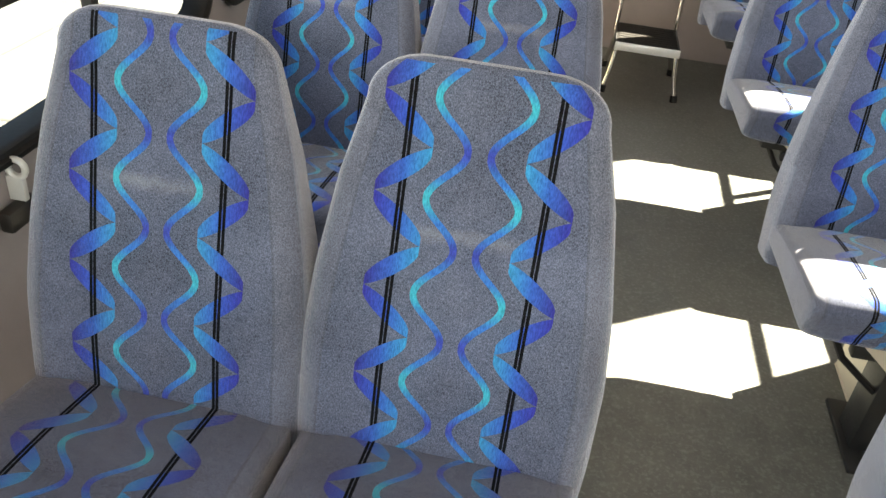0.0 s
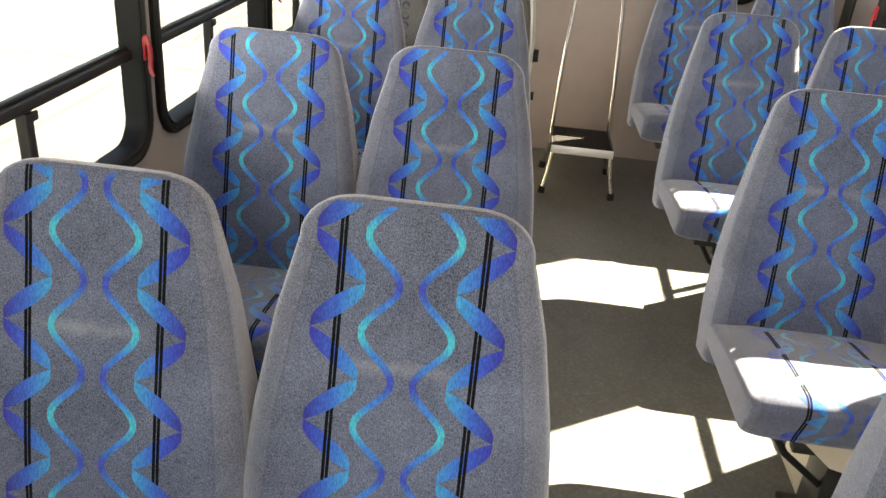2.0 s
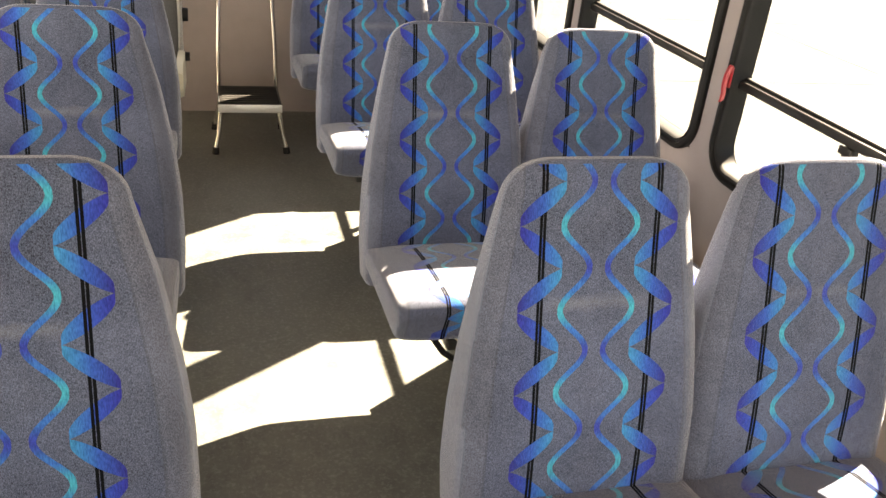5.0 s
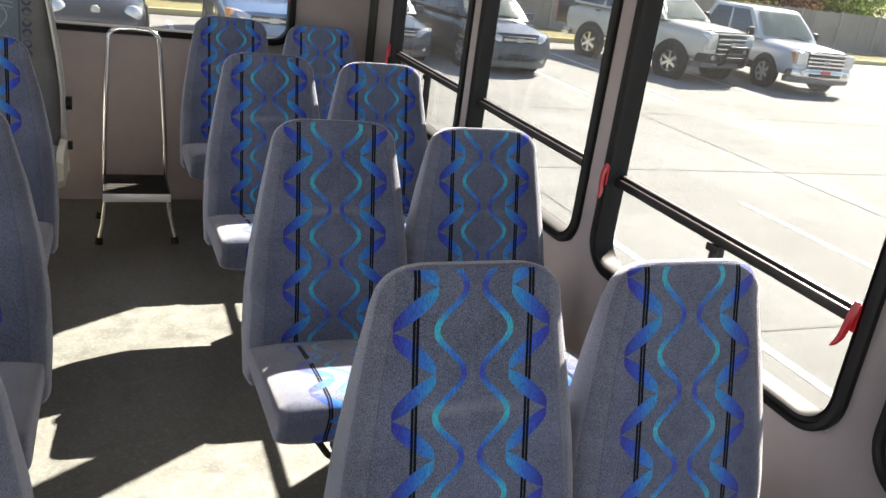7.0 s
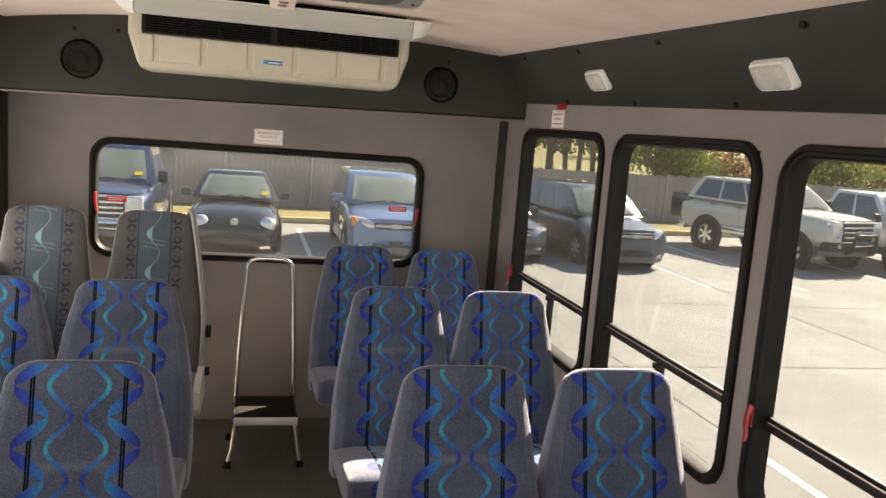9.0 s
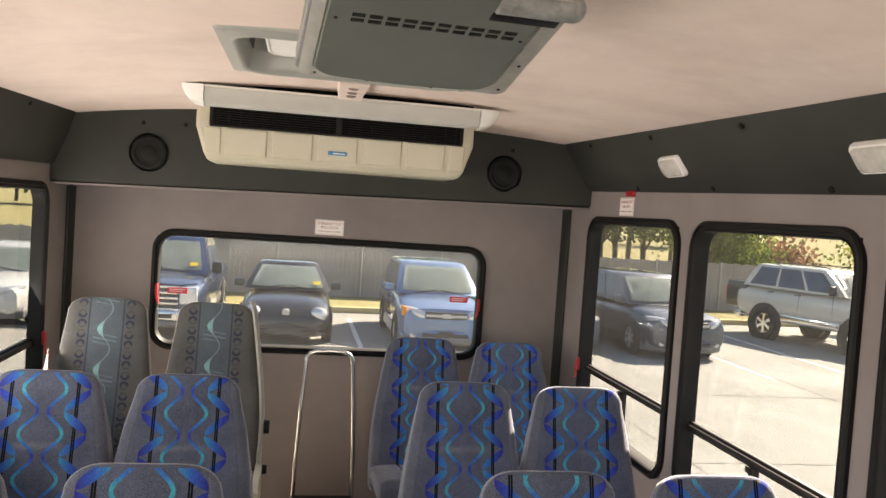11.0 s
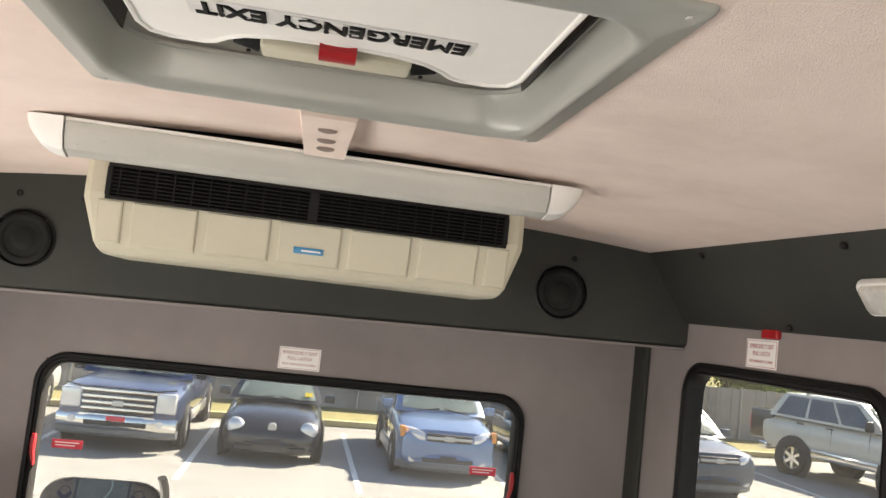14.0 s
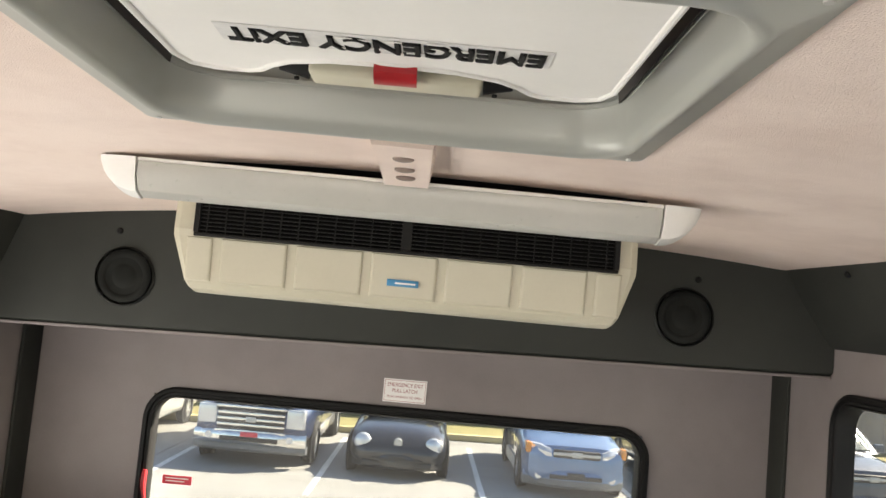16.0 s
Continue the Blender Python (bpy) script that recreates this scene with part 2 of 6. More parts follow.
def glass(name, tint=(0.485, 0.495, 0.49), gloss=1.0, haze=0.008):
    n = Nodes(name)
    tr = n.node("ShaderNodeBsdfTransparent")
    tr.inputs[0].default_value = rgb(*tint)
    gl = n.node("ShaderNodeBsdfGlossy")
    gl.inputs["Roughness"].default_value = 0.02
    fr = n.node("ShaderNodeLayerWeight")
    fr.inputs[0].default_value = 0.5
    mx = n.node("ShaderNodeMixShader")
    n.t.links.new(n.m("MULTIPLY", n.m("ADD", 0.008, n.m("MULTIPLY", n.m("POWER", fr.outputs["Facing"], 5.0), 0.5)), gloss), mx.inputs[0])
    n.t.links.new(tr.outputs[0], mx.inputs[1])
    n.t.links.new(gl.outputs[0], mx.inputs[2])
    # a thin diffuse film that imitates veiling flare over the view outside
    df = n.node("ShaderNodeBsdfDiffuse")
    df.inputs[0].default_value = rgb(0.75, 0.74, 0.72)
    tl = n.node("ShaderNodeBsdfTranslucent")
    tl.inputs[0].default_value = rgb(0.75, 0.74, 0.72)
    dm = n.node("ShaderNodeMixShader")
    n.t.links.new(df.outputs[0], dm.inputs[1])
    n.t.links.new(tl.outputs[0], dm.inputs[2])
    v = n.place()
    film = n.m("ADD", haze * 0.5, n.m("MULTIPLY", n.ramp(n.noise(1.5, 2, 0.5, v), 0.3, 0.8), haze))
    m2 = n.node("ShaderNodeMixShader")
    n.t.links.new(film, m2.inputs[0])
    n.t.links.new(mx.outputs[0], m2.inputs[1])
    n.t.links.new(dm.outputs[0], m2.inputs[2])
    n.t.links.new(m2.outputs[0], n.out.inputs["Surface"])
    return n.mat


FABRIC = fabric("patterned_velour", True)
VELOUR = fabric("plain_velour", False)
FABRIC_PALE = fabric("worn_patterned_velour", True, True)
VELOUR_SUNLIT = fabric("worn_sunlit_velour", False, True)
BLACK_PLASTIC = surface("black_plastic", (0.003, 0.003, 0.003), (0.007, 0.007, 0.0065), 6, 200, 0.55, bump=0.1, spec=0.25)
BLACK_RUBBER = surface("black_rubber", (0.003, 0.003, 0.003), (0.009, 0.0085, 0.008), 5, 150, 0.55, bump=0.15, spec=0.25)
BLACK_STEEL = surface("black_steel", (0.006, 0.006, 0.006), (0.018, 0.018, 0.018), 7, 120, 0.5, metallic=0.2, bump=0.15)
RAIL_METAL = surface("bronze_anodised_metal", (0.012, 0.0105, 0.009), (0.035, 0.031, 0.027), 6, 140, 0.42, metallic=0.3, bump=0.08, spec=0.35)
CHROME = surface("chrome", (0.72, 0.71, 0.69), (0.85, 0.84, 0.82), 12, 60, 0.14, metallic=1.0, bump=0.02)
ALUMINIUM = surface("satin_aluminium", (0.74, 0.73, 0.70), (0.84, 0.83, 0.80), 12, 60, 0.42, metallic=0.45, bump=0.02)
RED_PLASTIC = surface("red_plastic", (0.27, 0.006, 0.011), (0.40, 0.015, 0.02), 20, 200, 0.35, bump=0.05)
WALL_LINER = surface("mauve_wall_liner", (0.20, 0.172, 0.169), (0.275, 0.239, 0.235), 3, 260, 0.75, bump=0.2, world_space=True)
COVE = surface("charcoal_vinyl", (0.0145, 0.0165, 0.0135), (0.028, 0.030, 0.0245), 4, 300, 0.7, bump=0.25, world_space=True)
CREAM = surface("cream_plastic", (0.50, 0.472, 0.365), (0.58, 0.55, 0.43), 4, 120, 0.42, bump=0.06)
WHITE_PLASTIC = surface("white_plastic", (0.76, 0.75, 0.715), (0.85, 0.835, 0.80), 5, 150, 0.4, bump=0.05)
DIFFUSER = surface("lamp_diffuser", (0.42, 0.42, 0.385), (0.50, 0.495, 0.455), 5, 90, 0.3, bump=0.03)
LENS = surface("clear_lamp_lens", (0.42, 0.41, 0.37), (0.66, 0.65, 0.60), 30, 160, 0.2, bump=0.4, dist=0.002)
TV_GREY = surface("grey_painted_metal", (0.095, 0.106, 0.092), (0.13, 0.143, 0.125), 5, 200, 0.5, bump=0.1)
SILVER = surface("silver_plastic", (0.42, 0.42, 0.40), (0.56, 0.56, 0.54), 6, 200, 0.35, metallic=0.3, bump=0.05)
GREY_TRIM = surface("grey_moulded_trim", (0.36, 0.37, 0.34), (0.41, 0.42, 0.385), 0.5, 2, 0.32, metallic=0.15, bump=0.0)
BEIGE_PANEL = surface("beige_panel", (0.45, 0.40, 0.30), (0.55, 0.49, 0.38), 5, 100, 0.6, bump=0.1)
# near-black colour that stands in for shade in gaps and recesses
DARK = surface("gap_shade", (0.003, 0.003, 0.003), (0.006, 0.006, 0.006), 5, 60, 0.9, bump=0, spec=0.05)
TREAD = surface("worn_rubber_tread", (0.008, 0.0075, 0.007), (0.02, 0.018, 0.016), 12, 160, 0.8, bump=0.25, spec=0.15)
LID_BROWN = surface("brown_black_plastic", (0.03, 0.026, 0.022), (0.055, 0.048, 0.042), 5, 60, 0.7, bump=0.05)
BEZEL = surface("scuffed_pale_plastic", (0.48, 0.48, 0.44), (0.72, 0.71, 0.66), 25, 90, 0.4, bump=0.1)
CASE_GREY = surface("worn_case_plastic", (0.10, 0.105, 0.10), (0.34, 0.34, 0.33), 35, 160, 0.4, bump=0.1)
GLASS = glass("window_glass")
REAR_GLASS = glass("hazy_rear_glass", (0.525, 0.535, 0.53), haze=0.016)
SPEAKER_RIM = surface("dark_speaker_rim", (0.022, 0.024, 0.022), (0.034, 0.036, 0.033), 8, 200, 0.5, bump=0.1)
SPEAKER_BLACK = surface("matt_black_grille", (0.008, 0.009, 0.008), (0.02, 0.021, 0.019), 8, 500, 0.85, bump=0.5, spec=0.2)
BLUE_LABEL = surface("blue_label", (0.04, 0.22, 0.42), (0.06, 0.28, 0.5), 30, 200, 0.3, bump=0)


def floor_material():
    n = Nodes("dark_rubber_floor")
    v = n.place()
    big = n.ramp(n.noise(1.6, 5, 0.65, v), 0.3, 0.72)
    mid = n.ramp(n.noise(14, 4, 0.7, v), 0.35, 0.75)
    fine = n.noise(260, 2, 0.5, v)
    f = n.m("ADD", n.m("MULTIPLY", big, 0.4), n.m("ADD", n.m("MULTIPLY", mid, 0.35), n.m("MULTIPLY", fine, 0.25)))
    col = n.mix(f, rgb(0.046, 0.048, 0.043), rgb(0.145, 0.147, 0.129))
    speck = n.ramp(n.noise(95, 3, 0.7, v), 0.50, 0.68)
    col = n.mix(n.m("MULTIPLY", speck, 0.36), col, rgb(0.21, 0.22, 0.205))
    scuff = n.ramp(n.noise(9, 5, 0.75, v, (1.0, 0.45, 1.0)), 0.55, 0.72)
    col = n.mix(n.m("MULTIPLY", scuff, 0.35), col, rgb(0.028, 0.029, 0.026))
    n.set(Base_Color=col, Roughness=n.m("ADD", 0.42, n.m("MULTIPLY", mid, 0.2)), Specular_IOR_Level=0.4)
    n.bump(fine, 0.25, 0.001)
    return n.mat


def headliner_material():
    n = Nodes("beige_headliner")
    v = n.place()
    big = n.ramp(n.noise(2.2, 4, 0.6, v, (1.0, 0.6, 1.0)), 0.35, 0.75)
    stain = n.ramp(n.noise(3.2, 4, 0.6, v, (0.8, 1.3, 1.0)), 0.48, 0.82)
    fine = n.noise(500, 2, 0.5, v)
    col = n.mix(big, rgb(0.81, 0.675, 0.60), rgb(0.88, 0.755, 0.685))
    col = n.mix(n.m("MULTIPLY", stain, 0.42), col, rgb(0.56, 0.44, 0.385))
    mottle = n.ramp(n.noise(11, 5, 0.65, v, (1.0, 0.7, 1.0)), 0.46, 0.74)
    col = n.mix(n.m("MULTIPLY", mottle, 0.22), col, rgb(0.62, 0.47, 0.41))
    n.set(Base_Color=col, Roughness=0.95, Specular_IOR_Level=0.1)
    n.bump(n.m("ADD", n.m("MULTIPLY", fine, 0.4), n.m("ADD", n.noise(6, 3, 0.5, v), n.m("MULTIPLY", n.noise(18, 3, 0.55, v, (0.5, 1.0, 1.0)), 0.3))), 0.45, 0.012)
    return n.mat


FLOOR_MAT = floor_material()
HEADLINER = headliner_material()


# ---- mesh helpers ----
def mesh_ob(name, bm, mats, parent=None, label="", smooth=True):
    me = bpy.data.meshes.new(name)
    bm.normal_update()
    bm.to_mesh(me)
    bm.free()
    for mt in mats if isinstance(mats, (list, tuple)) else [mats]:
        me.materials.append(mt)
    if smooth:
        me.shade_smooth()
        me.set_sharp_from_angle(angle=radians(38))
    ob = new(name, me)
    if parent is not None:
        ob.parent = parent
    if label:
        ob["label"] = label
    return ob


def part(name, bm, mats, parent, label="", smooth=True):
    return mesh_ob(name, bm, mats, parent, label, smooth)


def thing(name, label, category, m=None, group=""):
    ob = new(name)
    ob.empty_display_size = 0.1
    if m is not None:
        ob.matrix_world = m
    return tagged(ob, label, category, group)


def structure(name, bm, mats, label, category, smooth=True):
    return tagged(mesh_ob(name, bm, mats, None, "", smooth), label, category, "", "structure")


def box(bm, x0, x1, y0, y1, z0, z1, bev=0.0, seg=2, mat=0, m=None):
    r = bmesh.ops.create_cube(bm, size=1.0)
    vs = r["verts"]
    for v in vs:
        v.co = Vector(((x0 + x1) / 2 + v.co.x * (x1 - x0), (y0 + y1) / 2 + v.co.y * (y1 - y0), (z0 + z1) / 2 + v.co.z * (z1 - z0)))
    fs = {f for v in vs for f in v.link_faces}
    if mat:
        for f in fs:
            f.material_index = mat
    if bev:
        es = list({e for v in vs for e in v.link_edges})
        r2 = bmesh.ops.bevel(bm, geom=es, offset=bev, segments=seg, profile=0.5, affect="EDGES")
        vs = list({v for f in r2["faces"] for v in f.verts} | {v for v in vs if v.is_valid})
    if m is not None:
        bmesh.ops.transform(bm, matrix=m, verts=vs)
    return vs


def cyl(bm, p0, p1, r0, r1=None, seg=16, caps=True):
    p0, p1 = Vector(p0), Vector(p1)
    d = p1 - p0
    mt = Matrix.Translation((p0 + p1) / 2) @ d.to_track_quat("Z", "Y").to_matrix().to_4x4()
    return bmesh.ops.create_cone(bm, cap_ends=caps, cap_tris=False, segments=seg, radius1=r0, radius2=r0 if r1 is None else r1, depth=d.length, matrix=mt)["verts"]


def loft(bm, rings, cap0=True, cap1=True, mat=0):
    """Joins closed rings of points into a skin."""
    vr = [[bm.verts.new(p) for p in ring] for ring in rings]
    faces = []
    n = len(vr[0])
    for a, b in zip(vr, vr[1:]):
        for i in range(n):
            faces.append(bm.faces.new((a[i], a[(i + 1) % n], b[(i + 1) % n], b[i])))
    if cap0:
        faces.append(bm.faces.new(list(reversed(vr[0]))))
    if cap1:
        faces.append(bm.faces.new(vr[-1]))
    for f in faces:
        f.material_index = mat
    return faces


def tube(bm, pts, r, seg=10, closed=False):
    """A round bar along points."""
    pts = [Vector(p) for p in pts]
    rings = []
    up = None
    n = len(pts)
    for i, p in enumerate(pts):
        a = pts[(i - 1) % n] if closed or i > 0 else p
        b = pts[(i + 1) % n] if closed or i < n - 1 else p
        d = (b - a).normalized()
        if up is None:
            up = Vector((0, 0, 1)) if abs(d.z) < 0.9 else Vector((1, 0, 0))
        side = d.cross(up).normalized()
        up = side.cross(d).normalized()
        rings.append([p + r * (math.cos(t) * side + math.sin(t) * up) for t in (2 * math.pi * k / seg for k in range(seg))])
    if closed:
        rings.append(rings[0])
        loft(bm, rings, False, False)
        bmesh.ops.remove_doubles(bm, verts=bm.verts, dist=1e-5)
    else:
        loft(bm, rings)
    return bm


def rounded_rect(w, h, r, n=6):
    """Corner points of a rounded rectangle about the origin, anticlockwise."""
    pts = []
    for cx, cy, a0 in ((w / 2 - r, h / 2 - r, 0), (-w / 2 + r, h / 2 - r, 90), (-w / 2 + r, -h / 2 + r, 180), (w / 2 - r, -h / 2 + r, 270)):
        for k in range(n + 1):
            a = radians(a0 + 90 * k / n)
            pts.append((cx + r * math.cos(a), cy + r * math.sin(a)))
    return pts


def ring_frame(bm, w, h, width, profile, r_out, n=6):
    """A frame round a w x h opening line: profile is a list of (inset from the outer edge, depth)."""
    rings = []
    for inset, depth in profile:
        r = max(r_out - inset, 0.008)
        rings.append([Vector((x, depth, z)) for x, z in rounded_rect(w - 2 * inset, h - 2 * inset, r, n)])
    rings.append(rings[0])
    loft(bm, rings, False, False)
    bmesh.ops.remove_doubles(bm, verts=bm.verts, dist=1e-5)
    bmesh.ops.recalc_face_normals(bm, faces=bm.faces)


# ---- sizes of the bus ----
XR, XL = 1.19, -1.16
YR, YF = 4.26, -2.6
FLOOR_Z = 0.06
# sill, head and rail heights of the windows, right and left
WIN_Z = {1: (0.685, 1.634, 0.938), -1: (0.718, 1.62, 0.965)}
FRAME_W = 0.034
RIGHT_WINDOWS = [(-0.92, -0.04), (0.025, 0.91), (0.982, 1.893), (1.975, 2.850), (2.940, 3.862)]
LEFT_WINDOWS = [(-0.85, 0.02), (0.10, 1.00), (1.075, 1.992), (2.042, 2.895), (2.93, 3.85)]
REAR_WINDOW = (-0.80, 0.80, 0.875, 1.445)
WALL_T = 0.044


def wall_with_openings(bm, u0, u1, z0, z1, openings, at):
    """Blocks that leave square openings (u0, u1, z0, z1) in a wall; at(u0, u1, z0, z1) adds one block."""
    openings = sorted(openings)
    u = u0
    for a, b, c, d in openings:
        at(u, a, z0, z1)
        at(a, b, z0, c)
        at(a, b, d, z1)
        u = b
    at(u, u1, z0, z1)


def side_wall(name, x, sgn, windows, label):
    bm = bmesh.new()
    k = FRAME_W - 0.010
    sill, head, _rail = WIN_Z[sgn]
    ops_ = [(a + k, b - k, sill + k, head - k) for a, b in windows]
    wall_with_openings(bm, YF, YR + 0.06, 0.0, 2.0, ops_, lambda u0, u1, z0, z1: box(bm, min(x, x + sgn * WALL_T), max(x, x + sgn * WALL_T), u0, u1, z0, z1))
    return structure(name, bm, WALL_LINER, label, "wall", smooth=False)


side_wall("wall_right", XR, 1, RIGHT_WINDOWS, "mauve-grey lined bus side wall with framed windows")
side_wall("wall_left", XL, -1, LEFT_WINDOWS, "mauve-grey lined bus side wall with framed windows")

bm = bmesh.new()
a, b, c, d = REAR_WINDOW
k = FRAME_W - 0.010
wall_with_openings(bm, XL, XR, 0.0, 2.05, [(a + k, b - k, c + k, d - k)], lambda u0, u1, z0, z1: box(bm, u0, u1, YR, YR + 0.06, z0, z1))
structure("wall_rear", bm, WALL_LINER, "mauve-grey lined rear wall of the bus", "wall", False)
bm = bmesh.new()
wall_with_openings(bm, XL - 0.05, XR + 0.05, 0.0, 2.1, [(-1.0, 1.03, 0.75, 1.75)], lambda u0, u1, z0, z1: box(bm, u0, u1, YF - 0.06, YF, z0, z1))
structure("wall_front", bm, WALL_LINER, "plain front bulkhead with the windscreen opening", "wall", False)
bm = bmesh.new()
box(bm, XL - 0.06, XR + 0.06, YF - 0.06, YR + 0.06, -0.06, FLOOR_Z)
structure("floor", bm, FLOOR_MAT, "dark grey-green rubber bus floor, scuffed and sunlit", "floor", False)


# ---- ceiling, coves, rear fascia ----
def ceiling_z(x, y):
    """Crowned roof lining that rises a little towards the rear and towards the right."""
    edge = 1.934 + 0.022 * (max(1.0, min(y, 3.9)) - 3.88)
    k = min(1.0, abs(x) / 1.06)
    return edge + (1.992 - edge) * (1 - k ** 2.2) + 0.016 * x * k


bm = bmesh.new()
NX, NY = 32, 44
HATCH = (-0.335, 0.335, 2.155, 2.745)
gx = sorted(set([XL - 0.05 + (XR - XL + 0.1) * i / NX for i in range(NX + 1)] + [HATCH[0], HATCH[1]]))
gy = sorted(set([YF - 0.06 + (YR - YF + 0.12) * i / NY for i in range(NY + 1)] + [HATCH[2], HATCH[3]]))
rows_low = [[bm.verts.new((x, y, ceiling_z(x, y))) for x in gx] for y in gy]
for j in range(len(gy) - 1):
    for i in range(len(gx) - 1):
        inside = HATCH[0] - 1e-6 <= gx[i] and gx[i + 1] <= HATCH[1] + 1e-6 and HATCH[2] - 1e-6 <= gy[j] and gy[j + 1] <= HATCH[3] + 1e-6
        if not inside:
            bm.faces.new((rows_low[j][i], rows_low[j + 1][i], rows_low[j + 1][i + 1], rows_low[j][i + 1]))
ex = bmesh.ops.extrude_face_region(bm, geom=list(bm.faces))
for v in (g for g in ex["geom"] if isinstance(g, bmesh.types.BMVert)):
    v.co.z = 2.16
bmesh.ops.recalc_face_normals(bm, faces=bm.faces)
structure("ceiling", bm, HEADLINER, "beige fabric headliner with stains and soft wrinkles", "ceiling")


def cove_line(sgn, y):
    """Foot and top of a cove panel: (x, z) of each."""
    q = max(1.0, min(y, 3.9))
    wall = XR if sgn > 0 else XL
    if sgn > 0:
        return (wall - 0.014, 1.710 + 0.0195 * (q - 1.73)), (wall - 0.150, 1.897 + 0.025 * (q - 1.7))
    return (wall + 0.014, 1.660 + 0.0195 * (q - 1.73)), (wall + 0.095, 1.862 + 0.025 * (q - 1.7))


def cove(name, x, sgn):
    bm = bmesh.new()
    rings = []
    for y in (YF, 0.2, 1.0, 1.7, 2.4, 3.1, 3.9):
        (fx, fz), (tx, tz) = cove_line(sgn, y)
        prof = [(x - sgn * 0.001, fz - 0.004), (fx, fz), (fx + (tx - fx) * 0.5 - sgn * 0.003, (fz + tz) / 2 - 0.002), (tx, tz + 0.004), (tx, tz + 0.05), (x - sgn * 0.001, tz + 0.05)]
        rings.append([Vector((px, y, pz)) for px, pz in prof])
    loft(bm, rings)
    bmesh.ops.recalc_face_normals(bm, faces=bm.faces)
    return structure(name, bm, COVE, "charcoal vinyl cove panel between wall and ceiling", "trim", True)


cove("trim_cove_right", XR, 1)
cove("trim_cove_left", XL, -1)
FASCIA_Y, FASCIA_Z, FASCIA_RISE = 3.88, 1.648, 0.0205
bm = bmesh.new()
prof = [(YR - 0.002, FASCIA_Z), (FASCIA_Y + 0.02, FASCIA_Z), (FASCIA_Y + 0.004, FASCIA_Z + 0.008), (FASCIA_Y, FASCIA_Z + 0.024), (FASCIA_Y, 2.06), (YR - 0.002, 2.06)]
loft(bm, [[Vector((x, y, z + (FASCIA_RISE * x if z < 2.0 else 0.0))) for y, z in prof] for x in (XL + 0.002, -0.4, 0.4, XR - 0.002)])
bmesh.ops.recalc_face_normals(bm, faces=bm.faces)
structure("trim_rear_fascia", bm, COVE, "charcoal vinyl fascia above the rear window", "trim")
bm = bmesh.new()
box(bm, XL + 0.002, XR - 0.002, FASCIA_Y + 0.010, FASCIA_Y + 0.036, FASCIA_Z - 0.0085, FASCIA_Z - 0.0005, 0.002)
for v in bm.verts:
    v.co.z += FASCIA_RISE * v.co.x
structure("trim_fascia_edge", bm, WALL_LINER, "thin grey edge strip below the rear fascia", "trim")
for nm, x in (("trim_corner_right", XR - 0.0065), ("trim_corner_left", XL + 0.0065)):
    bm = bmesh.new()
    box(bm, x - 0.006, x + 0.006, YR - 0.118, YR - 0.001, FLOOR_Z, FASCIA_Z - 0.012 + FASCIA_RISE * x, 0.004)
    structure(nm, bm, COVE, "dark vertical corner post beside the rear wall", "trim")


